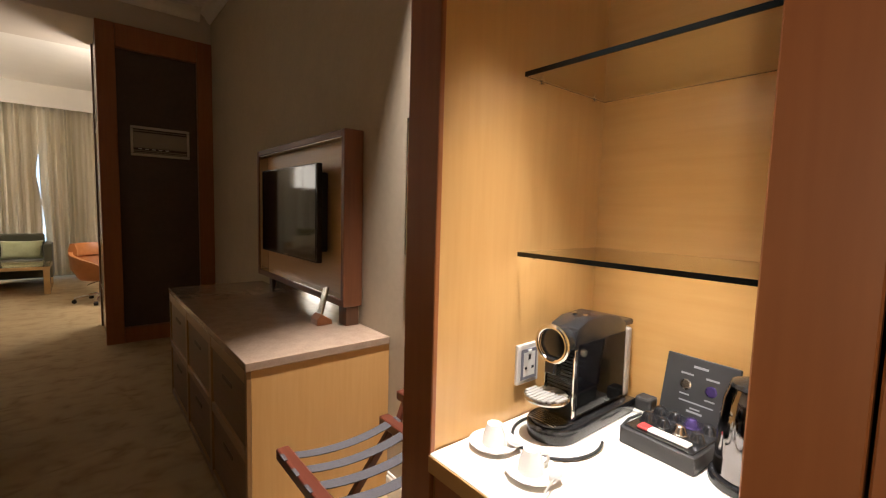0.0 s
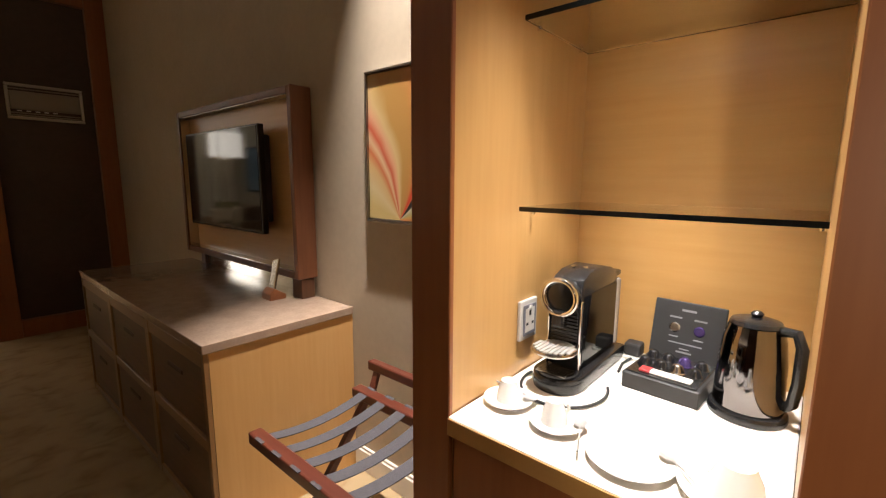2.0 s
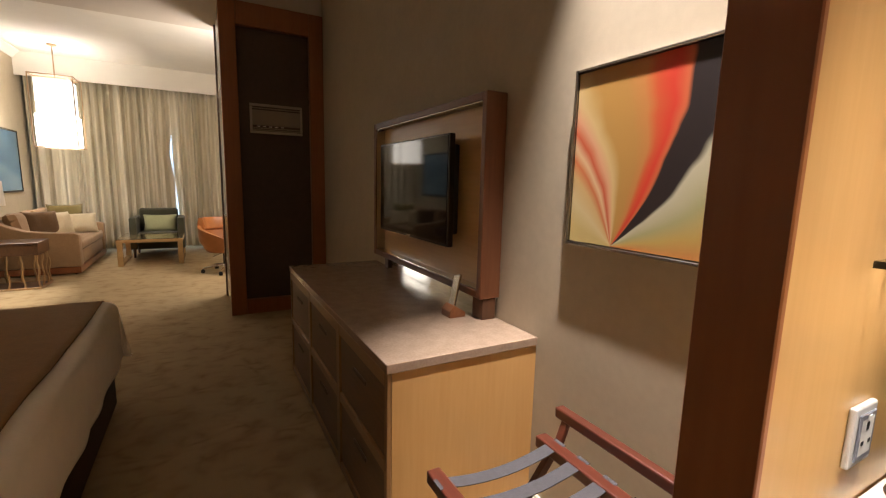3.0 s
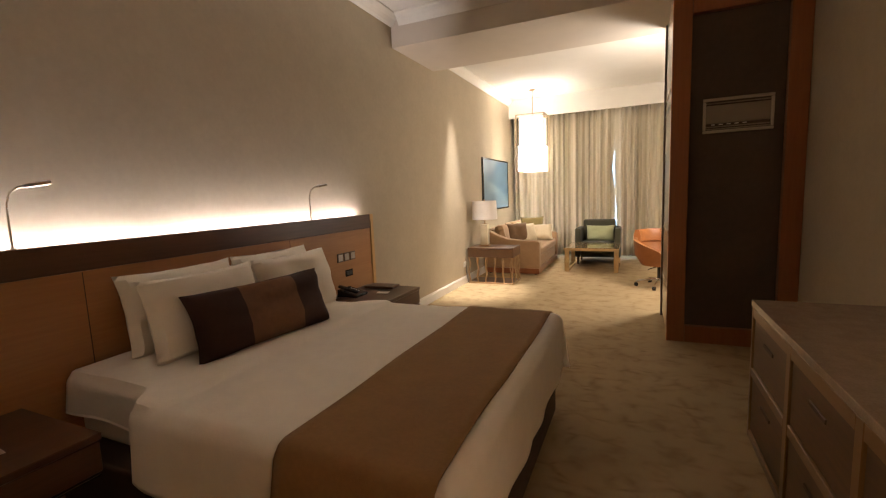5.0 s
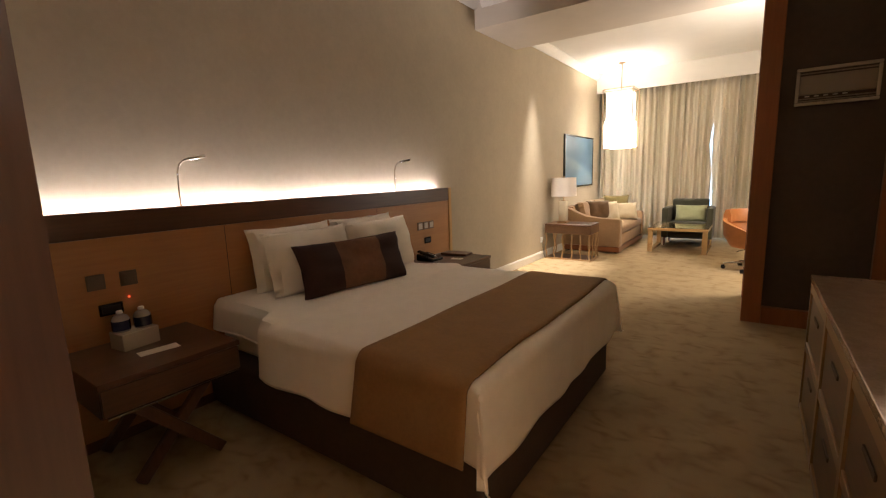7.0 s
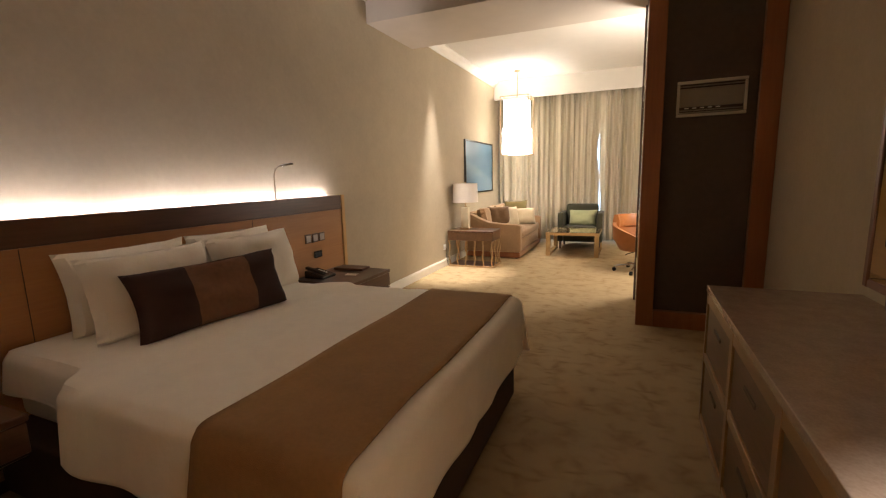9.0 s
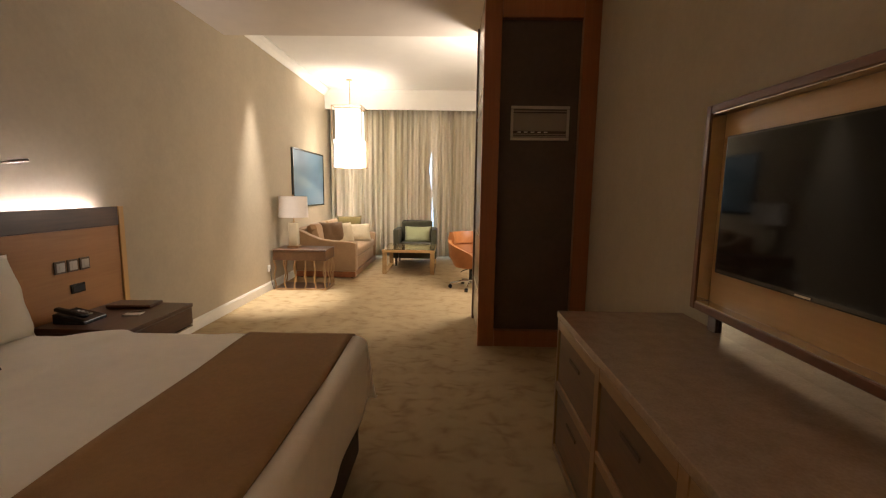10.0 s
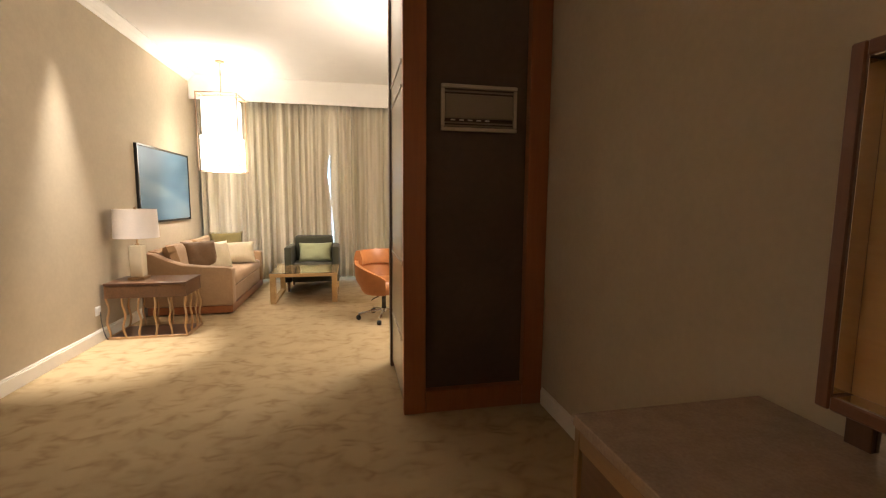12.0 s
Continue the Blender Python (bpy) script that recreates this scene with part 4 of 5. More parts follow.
# ---- dresser and television ----
def dresser():
    X0, X1, Y0, Y1, H = 1.536, 2.166, 3.043, 4.885, 0.765
    d = thing("dresser", (0, 0, 0), 0, "long maple dresser with dark drawer fronts and a granite top", "dresser")
    top = part("top", box(X0, X1, Y0, Y1, H - 0.034, H, 0.003, 2), "granite", d, "speckled polished granite top")
    part("end_panel", box(X0 + 0.022, X1, Y0 + 0.006, Y0 + 0.030, 0.0, H - 0.035), "maple_z", d)
    part("end_panel", box(X0 + 0.022, X1, Y1 - 0.030, Y1 - 0.006, 0.0, H - 0.035), "maple_z", d)
    part("back", box(X1 - 0.02, X1, Y0 + 0.032, Y1 - 0.032, 0.05, H - 0.036), "maple_y", d)
    part("carcass", box(X0 + 0.05, X1 - 0.022, Y0 + 0.032, Y1 - 0.032, 0.06, H - 0.036), "shadow_gap", d)
    n = 3
    ys = [Y0 + 0.006 + (Y1 - Y0 - 0.012) * i / n for i in range(n + 1)]
    for i, y in enumerate(ys):
        a = max(Y0 + 0.006, y - 0.024)
        b = min(Y1 - 0.006, y + 0.024)
        # Front frame takes the darker maple, its shade painted into the colour.
        part("stile", box(X0 + 0.004, X0 + 0.021, a, b, 0.02, H - 0.036, 0.002, 1), "shaded_maple_z", d)
    for a, b in zip(ys, ys[1:]):
        for z0, z1 in ((0.02, 0.06), (0.36, 0.405), (0.675, 0.728)):
            part("rail", box(X0 + 0.005, X0 + 0.021, a + 0.026, b - 0.026, z0, z1, 0.002, 1), "shaded_maple_y", d)
        for z0, z1 in ((0.064, 0.356), (0.409, 0.671)):
            dr = part("drawer", box(X0 + 0.012, X0 + 0.032, a + 0.029, b - 0.029, z0, z1, 0.003, 1), "drawer", d, "dark walnut drawer front")
            zc = z1 - 0.075
            part("pull", box(X0 + 0.006, X0 + 0.0118, (a + b) / 2 - 0.075, (a + b) / 2 + 0.075, zc - 0.009, zc + 0.009, 0.002, 1), "panel_dark", dr, "slim dark pull")
    return d


dresser()


def tv_panel():
    t = thing("tv_panel", (0, 0, 0), 0, "wall panel with a deep cherry frame around a maple board", "wall panel")
    Y0, Y1, Z0, Z1, XF, XB = 3.305, 4.645, 0.860, 1.727, 2.062, 2.166
    F = 0.034
    part("frame_side", box(XF, XB, Y0, Y0 + F, Z0, Z1, 0.004, 1), "frame_z", t)
    part("frame_side", box(XF, XB, Y1 - F, Y1, Z0, Z1, 0.004, 1), "frame_z", t)
    part("frame_rail", box(XF + 0.002, XB, Y0 + F, Y1 - F, Z0, Z0 + F, 0.004, 1), "frame_y", t)
    part("frame_rail", box(XF + 0.002, XB, Y0 + F, Y1 - F, Z1 - F, Z1, 0.004, 1), "frame_y", t)
    part("board", box(2.125, 2.15, Y0 + F + 0.004, Y1 - F - 0.004, Z0 + F + 0.004, Z1 - F - 0.004), "maple_y", t, "maple backing board")
    e = 0.012
    part("inner_trim", box(XF + 0.008, 2.124, Y0 + F, Y0 + F + e * 0.3, Z0 + F, Z1 - F), "bronze", t)
    part("inner_trim", box(XF + 0.008, 2.124, Y1 - F - e * 0.3, Y1 - F, Z0 + F, Z1 - F), "chrome", t)
    part("inner_trim", box(XF + 0.008, 2.124, Y0 + F + e, Y1 - F - e, Z0 + F, Z0 + F + e * 0.3), "chrome", t)
    part("inner_trim", box(XF + 0.008, 2.124, Y0 + F + e, Y1 - F - e, Z1 - F - e * 0.3, Z1 - F), "steel", t)
    part("backsplash", box(2.150, 2.166, 3.33, 4.62, 0.767, 0.858), "mirror", t, "low mirror strip above the dresser")
    part("support", box(2.08, 2.149, 3.31, 3.39, 0.766, 0.859, 0.002, 1), "walnut_z", t)
    part("support", box(2.135, 2.149, 4.56, 4.62, 0.766, 0.859, 0.002, 1), "walnut_z", t)
    tv = thing("television", (2.032, 3.99, 1.317), 0, "flat black television, switched off, on the maple board", "television")
    part("bezel", box(-0.002, 0.030, -0.442, 0.442, -0.262, 0.262, 0.005, 2), "black", tv)
    part("screen", box(-0.004, -0.0022, -0.430, 0.430, -0.244, 0.252), "screen", tv)
    part("back_shell", box(0.031, 0.0925, -0.38, 0.38, -0.21, 0.22, 0.01, 2), "black_matte", tv)
    part("badge", box(-0.0048, -0.0024, -0.03, 0.03, -0.256, -0.249), "steel", tv)


tv_panel()
_r = thing("remote_holder", (2.0, 3.43, 0.765), 0, "small wooden holder with a grey remote control", "remote holder")
part("wedge", prism([(-0.035, 0), (0.045, 0), (0.045, 0.022), (-0.01, 0.055), (-0.035, 0.03)], -0.04, 0.04, "y", 0.003), "cherry_y", _r)
_q = box(-0.007, 0.007, -0.024, 0.024, 0.0, 0.15, 0.004, 2)
_q.transform(pose(-0.002, 0.004, 0.040, -16, 22, 0))
_rm = part("remote", _q, "steel", _r, "grey remote control leaning in the holder")


# ---- bed ----
BX0, BX1, BY0, BY1, BZ = -1.36, 0.575, 3.09, 4.83, 0.64


def duvet():
    """White bedding: a soft-edged slab whose skirt hangs in light folds down the sides and foot."""
    bm = bmesh.new()
    NU, NV = 110, 140
    drop = 0.255
    x0, x1, y0, y1 = BX0, BX1, BY0, BY1
    w, l = x1 - x0, y1 - y0
    L = w + 0.325
    W = l + 2 * drop
    R = 0.055

    def fold(s, length):
        """Arc position s past the edge turns to (outward, down)."""
        q = R * math.pi / 2
        if s < -R:
            return s, 0.0
        s2 = s + R
        if s2 < q:
            a = s2 / R
            return -R + R * math.sin(a), R * (1 - math.cos(a))
        return 0.0, R + (s2 - q)

    grid = []
    for i in range(NU + 1):
        row = []
        sx = L * i / NU
        for j in range(NV + 1):
            sy = -drop + W * j / NV
            ox, dx = fold(sx - w, drop)
            side = 0
            if sy < l / 2:
                oy, dy = fold(-sy, drop)
                y = y0 - oy
                side = -1
            else:
                oy, dy = fold(sy - l, drop)
                y = y1 + oy
                side = 1
            x = x1 + ox
            d = min(max(dx, dy) + 0.08 * min(dx, dy), 0.345)
            head = min(1.0, max(0.0, (-0.70 - x) / 0.14))
            head = head * head * (3 - 2 * head)
            d = min(d, 0.36 - 0.20 * head)
            y -= side * 0.12 * head * min(1.0, abs(y - (y0 + y1) / 2) / (l / 2))
            hang = max(0.0, d - R) / drop
            wav = noise.noise(Vector((x * 3.2, y * 3.2, 2.0))) * 0.5 + 0.5 * math.sin((x + y * side) * 15 + 2 * noise.noise(Vector((x * 2, y * 2, 9))))
            if dx > R and dy > R:
                a = math.atan2(dy, dx)
                f = hang * (0.012 + 0.03 * math.sin(2 * a))
                x += f * math.cos(a)
                y += side * f * math.sin(a)
            else:
                if dy > 0:
                    y += side * hang * (0.022 + 0.030 * wav)
                if dx > 0:
                    x += hang * (0.004 + 0.012 * wav)
            z = BZ - d
            if d < 0.01:
                q = min(1.0, max(0.0, (-0.60 - x) / 0.03))
                z += 0.016 * q * q * (3 - 2 * q)
                z += 0.012 * noise.noise(Vector((x * 2.2, y * 2.2, 0.5))) + 0.007 * noise.noise(Vector((x * 7, y * 3.5, 1.5))) + 0.003 * noise.noise(Vector((x * 16, y * 9, 4.5)))
            else:
                z += hang * (0.012 if dx > 0 else 0.03) * noise.noise(Vector((x * 3.5, y * 3.5, 5)))
            row.append(bm.verts.new((x, y, z)))
        grid.append(row)
    for i in range(NU):
        for j in range(NV):
            bm.faces.new((grid[i][j], grid[i + 1][j], grid[i + 1][j + 1], grid[i][j + 1]))
    return bm


def runner():
    """Brown throw laid over the foot of the bed and down both sides."""
    bm = bmesh.new()
    xa, xb = -0.01, 0.53
    NU, NV = 16, 110
    drop, R, T = 0.262, 0.06, 0.012
    l = BY1 - BY0
    W = l + 2 * drop
    grid = []
    for i in range(NU + 1):
        row = []
        for j in range(NV + 1):
            sy = -drop + W * j / NV
            s = -sy if sy < l / 2 else sy - l
            q = R * math.pi / 2
            if s < -R:
                o, d = s, 0.0
            elif s + R < q:
                a = (s + R) / R
                o, d = -R + R * math.sin(a), R * (1 - math.cos(a))
            else:
                o, d = 0.0, R + s + R - q
            hang = max(0.0, d - R) / drop
            x = xa + (xb - xa) * i / NU + 0.03 * noise.noise(Vector((0.3, sy * 1.3, 3.0 if i < NU / 2 else 8.0)))
            y = BY0 - o - T - hang * 0.048 if sy < l / 2 else BY1 + o + T + hang * 0.048
            z = BZ + T - d + (0.012 * noise.noise(Vector((x * 2.2, y * 2.2, 0.5))) if d < 0.01 else 0)
            row.append(bm.verts.new((x, y, z)))
        grid.append(row)
    for i in range(NU):
        for j in range(NV):
            bm.faces.new((grid[i][j], grid[i + 1][j], grid[i + 1][j + 1], grid[i][j + 1]))
    return bm


bed = thing("bed", (0, 0, 0), 0, "king-size bed made up in white linen on a dark upholstered base", "bed")
part("base", box(BX0, BX1 - 0.035, BY0 + 0.05, BY1 - 0.05, 0.03, 0.33, 0.02, 3), "skirt", bed, "dark brown upholstered base", True)
part("mattress", box(BX0, BX1 - 0.10, BY0 + 0.15, BY1 - 0.15, 0.332, BZ - 0.022, 0.05, 4), "linen", bed, "", True)
for _x in (-1.2, 0.4):
    for _y in (BY0 + 0.15, BY1 - 0.15):
        part("foot", cyl(0.03, 0.03, 0, 0.03, 16, (_x, _y)), "black_matte", bed)
_d = part("duvet", duvet(), "linen", bed, "smooth white duvet hanging over the sides", True)
_d.modifiers.new("thick", "SOLIDIFY").thickness = 0.012
_rn = tagged(part("bed_runner", runner(), "runner", None, "", True), "plain brown woven runner across the foot of the bed", "bed runner")
_rn.modifiers.new("thick", "SOLIDIFY").thickness = 0.006


def bed_pillow(x, y, z, lean, seed, w=0.65, h=0.42, d=0.17):
    p = part("pillow", pillow(w, h, d, 0.014, seed), "linen", None, "", True)
    p.matrix_world = Matrix.Translation((x, y, z)) @ Matrix.Rotation(radians(lean), 4, "Y") @ Matrix.Rotation(radians(90), 4, "Z")
    return tagged(p, "plump white pillow propped against the headboard", "pillow", "bed pillows")


for _i, _y in enumerate((3.68, 4.34)):
    bed_pillow(-1.24, _y + 0.05, BZ + 0.205, -10, 1.0 + _i)
    bed_pillow(-1.06, _y + 0.045, BZ + 0.195, -14, 4.0 + _i, 0.65, 0.41, 0.17)


def bolster():
    b = thing("lumbar_cushion", (-0.93, 4.005, BZ + 0.160), 0, "long dark brown cushion with a bronze middle panel", "cushion")
    b.matrix_world = Matrix.Translation((-0.83, 3.885, BZ + 0.160)) @ Matrix.Rotation(radians(-6), 4, "Z") @ Matrix.Rotation(radians(-18), 4, "Y") @ Matrix.Rotation(radians(90), 4, "Z")
    full = pillow(0.83, 0.335, 0.15, 0.010, 12.0, 30)
    for lo, hi, mt, lb in ((-9, -0.15, "brown_dark", ""), (-0.15, 0.18, "brown_mid", "bronze woven middle panel"), (0.18, 9, "brown_dark", "")):
        bm = full.copy()
        if lo > -5:
            bmesh.ops.bisect_plane(bm, geom=bm.verts[:] + bm.edges[:] + bm.faces[:], plane_co=(lo, 0, 0), plane_no=(1, 0, 0), clear_inner=True)
        if hi < 5:
            bmesh.ops.bisect_plane(bm, geom=bm.verts[:] + bm.edges[:] + bm.faces[:], plane_co=(hi, 0, 0), plane_no=(1, 0, 0), clear_outer=True)
        part("panel", bm, mt, b, lb, True)
    full.free()


bolster()


def headboard():
    h = thing("headboard", (0, 0, 0), 0, "wall-wide wooden headboard with a dark top rail and hidden lighting", "headboard")
    Y0, Y1 = 2.17, 5.83
    part("panel", box(WALL_W + 0.012, -1.395, Y0, Y1 - 0.05, 0.06, 1.085), "head_y", h, "orange-brown veneer panel")
    part("top_rail", box(-1.412, -1.385, Y0, Y1 - 0.052, 1.087, 1.218, 0.003, 1), "walnut_y", h, "dark walnut top rail")
    part("end_post", box(WALL_W + 0.012, -1.383, Y1 - 0.048, Y1, 0.0, 1.219, 0.003, 1), "maple_z", h)
    part("plinth", box(WALL_W + 0.012, -1.40, Y0, Y1 - 0.05, 0.0, 0.058), "walnut_y", h)
    for a, b in ((2.30, 3.72), (3.78, 5.06), (5.10, 5.62)):
        part("led_strip", box(-1.440, -1.426, a, b, 1.135, 1.150), "led", h, "white LED strip behind the rail")
    for y in (3.35, 4.70):
        part("seam", box(-1.3948, -1.3938, y - 0.002, y + 0.002, 0.07, 1.08), "walnut_z", h)


headboard()


def reading_lamp(y, rz, label):
    r = thing("reading_lamp", (-1.398, y, 1.2185), rz, label, "reading lamp", "bedside reading lamps")
    part("mount", cyl(0.016, 0.014, 0, 0.008, 18), "chrome", r, "", True)
    part("stem", tube([(0, 0, 0.008), (0, 0, 0.10), (0, 0.003, 0.19), (0.006, 0.016, 0.235), (0.020, 0.040, 0.258), (0.030, 0.055, 0.262)], 0.0052, 10), "chrome", r, "", True)
    hd = cyl(0.011, 0.011, -0.045, 0.045, 18, (0, 0), 0.003)
    hd.transform(Matrix.Translation((0.052, 0.095, 0.270)) @ Vector((0.5, 0.85, 0.16)).to_track_quat("Z", "Y").to_matrix().to_4x4())
    part("head", hd, "chrome", r, "slim chrome head", True)


reading_lamp(3.117, 0, "slim chrome gooseneck reading lamp on the headboard")
reading_lamp(4.955, 0, "slim chrome gooseneck reading lamp on the headboard")

EAST = Matrix.Rotation(radians(90), 4, "Z")
for _y, _z, _fm, _pm, _lb in ((2.668, 0.868, "dim_plate", "dim_plate", "bronze light switch on the headboard"), (2.81, 0.865, "dim_plate", "dim_plate", "bronze light switch on the headboard"), (2.715, 0.72, "black", "black_matte", "black socket on the headboard"), (5.285, 0.862, "dim_plate", "plate", "light switch on the headboard"), (5.375, 0.862, "dim_plate", "plate", "light switch on the headboard"), (5.465, 0.862, "dim_plate", "plate", "light switch on the headboard"), (5.40, 0.712, "black", "black_matte", "black socket on the headboard")):
    _s, _f = socket("wall_switch", (-1.3948, _y, _z), EAST, 0.078 if _fm != "black" else 0.105, 0.078 if _fm != "black" else 0.060, _fm, _pm, _lb)
    part("rocker", box(-0.014, 0.014, -0.0145, -0.0122, -0.018, 0.018, 0.001, 1), _pm, _f)


def nightstand(y0, y1, label):
    n = thing("nightstand", (-1.385, (y0 + y1) / 2, 0), 0, label, "nightstand", "nightstands beside the bed")
    h, D = (y1 - y0) / 2, 0.56
    part("top", box(0, D, -h, h, 0.525, 0.552, 0.003, 1), "walnut_y", n)
    part("box", box(0.004, D - 0.022, -h + 0.006, h - 0.006, 0.395, 0.524), "walnut_y", n)
    dr = part("drawer", box(D - 0.021, D - 0.003, -h + 0.008, h - 0.008, 0.405, 0.522, 0.003, 1), "walnut_y", n)
    part("pull", box(D - 0.014, D + 0.004, -h + 0.02, h - 0.02, 0.392, 0.401, 0.001, 1), "steel", dr, "thin metal strip pull")
    for x in (0.06, D - 0.07):
        for s in (-1, 1):
            leg = box(-0.018, 0.018, -0.026, 0.026, -0.265, 0.255, 0.004, 1)
            leg.transform(pose(x + (0.0185 if s > 0 else -0.0185), 0, 0.208, s * 42, 0, 0))
            bmesh.ops.bisect_plane(leg, geom=leg.verts[:] + leg.edges[:] + leg.faces[:], plane_co=(0, 0, 0.0), plane_no=(0, 0, -1), clear_outer=True)
            bmesh.ops.bisect_plane(leg, geom=leg.verts[:] + leg.edges[:] + leg.faces[:], plane_co=(0, 0, 0.394), plane_no=(0, 0, 1), clear_outer=True)
            bmesh.ops.holes_fill(leg, edges=leg.edges[:])
            part("leg", leg, "walnut_z", n)
    return n


nightstand(2.46, 3.06, "dark walnut nightstand with crossed legs and a metal strip pull")
nightstand(5.06, 5.68, "dark walnut nightstand with crossed legs beside the telephone")
NS = 0.552
_t = thing("tissue_box", (-1.22, 2.745, NS), 8, "pale box on the nightstand", "box")
part("carton", box(-0.06, 0.06, -0.085, 0.085, 0, 0.085, 0.003, 1), "lacquer", _t)
for _k, (_dx, _dy) in enumerate(((-0.01, -0.048), (0.0, 0.042))):
    _b = thing("water_bottle", (-1.22 + _dx, 2.745 + _dy, NS + 0.0855), 0, "small water bottle with a navy label and white cap", "bottle", "bottles on the nightstand")
    part("body", lathe([(0, 0), (0.036, 0.0), (0.038, 0.006), (0.038, 0.062), (0.030, 0.078), (0.014, 0.088), (0, 0.088)], 24), "water", _b, "", True)
    part("wrapper", lathe([(0.0385, 0.008), (0.0395, 0.009), (0.0395, 0.055), (0.0385, 0.056)], 24), "bottle", _b, "", True)
    part("cap", cyl(0.014, 0.013, 0.0885, 0.104, 18, (0, 0), 0.002), "white_plastic", _b, "", True)
_t = thing("alarm_light", (-1.392, 2.80, 0.765), 0, "tiny red indicator on the headboard", "indicator")
part("lens", box(0, 0.006, -0.004, 0.004, -0.004, 0.004, 0.001, 1), "red", _t)
_t = thing("note_card", (-1.04, 2.775, NS), -6, "white card lying on the nightstand", "card")
part("sheet", box(-0.035, 0.035, -0.085, 0.085, 0, 0.003, 0.001, 1), "paper", _t)


def telephone():
    p = thing("telephone", (-1.24, 5.22, NS), 0, "black desk telephone with its handset on", "telephone")
    part("body", prism([(-0.09, 0), (0.10, 0), (0.10, 0.022), (-0.09, 0.062)], -0.085, 0.085, "y", 0.005), "black", p)
    hs = box(-0.095, 0.095, -0.020, 0.020, -0.012, 0.012, 0.010, 3)
    hs.transform(pose(0.002, -0.055, 0.066, 0, 12, 0))
    part("handset", hs, "black", p, "", True)
    for i in range(3):
        for j in range(4):
            k = box(-0.007, 0.007, -0.008, 0.008, -0.002, 0.003, 0.001, 1)
            k.transform(pose(-0.035 + j * 0.024, -0.012 + i * 0.026, 0.0525 - j * 0.0051, 0, 12, 0))
            part("key", k, "plate", p)


telephone()
_t = thing("notepad", (-1.03, 5.38, NS), 10, "white notepad and pen on the nightstand", "notepad")
part("pad", box(-0.05, 0.05, -0.035, 0.035, 0, 0.006, 0.001, 1), "paper", _t)
part("pen", tube([(-0.04, 0.01, 0.010), (0.05, 0.02, 0.010)], 0.004, 8), "steel", _t)
_t = thing("folder", (-1.15, 5.58, NS), 4, "dark leather folder on the nightstand", "folder")
part("cover", box(-0.16, 0.13, -0.075, 0.075, 0, 0.022, 0.006, 2), "walnut_x", _t)


# ---- sitting area ----
def side_table():
    s = thing("side_table", (-1.41, 8.47, 0), 0, "dark wooden side table with twisted metal rods around an open base", "side table")
    W, D = 0.72, 0.44
    part("top", box(0, W, 0, D, 0.528, 0.552, 0.003, 1), "walnut_x", s)
    part("apron", box(0.004, W - 0.004, 0.003, 0.022, 0.405, 0.527, 0.002, 1), "drawer", s)
    part("apron", box(0.004, W - 0.004, D - 0.022, D - 0.003, 0.405, 0.527, 0.002, 1), "drawer", s)
    part("apron", box(0.004, 0.022, 0.024, D - 0.024, 0.405, 0.527, 0.002, 1), "drawer", s)
    part("apron", box(W - 0.022, W - 0.004, 0.024, D - 0.024, 0.405, 0.527, 0.002, 1), "drawer", s)
    part("base_bar", box(0, W, 0, 0.022, 0, 0.022, 0.002, 1), "bronze", s)
    part("base_bar", box(0, W, D - 0.022, D, 0, 0.022, 0.002, 1), "bronze", s)
    part("base_bar", box(0, 0.022, 0.024, D - 0.024, 0, 0.022, 0.002, 1), "bronze", s)
    part("base_bar", box(W - 0.022, W, 0.024, D - 0.024, 0, 0.022, 0.002, 1), "bronze", s)
    part("lower_shelf", box(0.024, W - 0.024, 0.024, D - 0.024, 0.004, 0.018), "walnut_x", s)

    def rod(x, y, k):
        pts = []
        for i in range(19):
            z = 0.0225 + (0.404 - 0.0225) * i / 18
            a = 0.009 * math.sin(z * 26 + k * 1.7)
            pts.append((x + a, y + 0.007 * math.cos(z * 21 + k), z))
        part("rod", tube(pts, 0.0105, 8), "bronze", s, "", True)
    k = 0
    for x in (0.02, 0.155, 0.29, 0.43, 0.56, W - 0.02):
        rod(x, 0.014, k)
        rod(x, D - 0.014, k + 3)
        k += 1
    for y in (0.15, 0.29):
        rod(W - 0.013, y, k)
        k += 1


side_table()


def table_lamp():
    l = thing("table_lamp", (-1.20, 8.72, 0.552), 0, "table lamp with a cream glass base and pale drum shade", "table lamp")
    part("foot", box(-0.075, 0.075, -0.075, 0.075, 0, 0.025, 0.004, 2), "bronze", l)
    part("body", box(-0.058, 0.058, -0.058, 0.058, 0.0255, 0.345, 0.012, 3), "lampbase", l, "cream glass block base", True)
    part("neck", cyl(0.008, 0.008, 0.346, 0.44, 12), "bronze", l)
    part("collar", lathe([(0.02, 0.346), (0.02, 0.354), (0.009, 0.364)], 16), "bronze", l)
    part("shade", lathe([(0.195, 0.42), (0.1965, 0.42), (0.186, 0.705), (0.1845, 0.705), (0.195, 0.42)], 48), "shade", l, "pale fabric drum shade", True)
    part("finial", lathe([(0.003, 0.44), (0.003, 0.70), (0.010, 0.712), (0.008, 0.727), (0, 0.732)], 14), "bronze", l, "", True)
    for a in range(3):
        part("spider", tube([(0, 0, 0.695), (0.184 * math.cos(a * 2.094), 0.184 * math.sin(a * 2.094), 0.695)], 0.002, 6), "steel", l)


table_lamp()


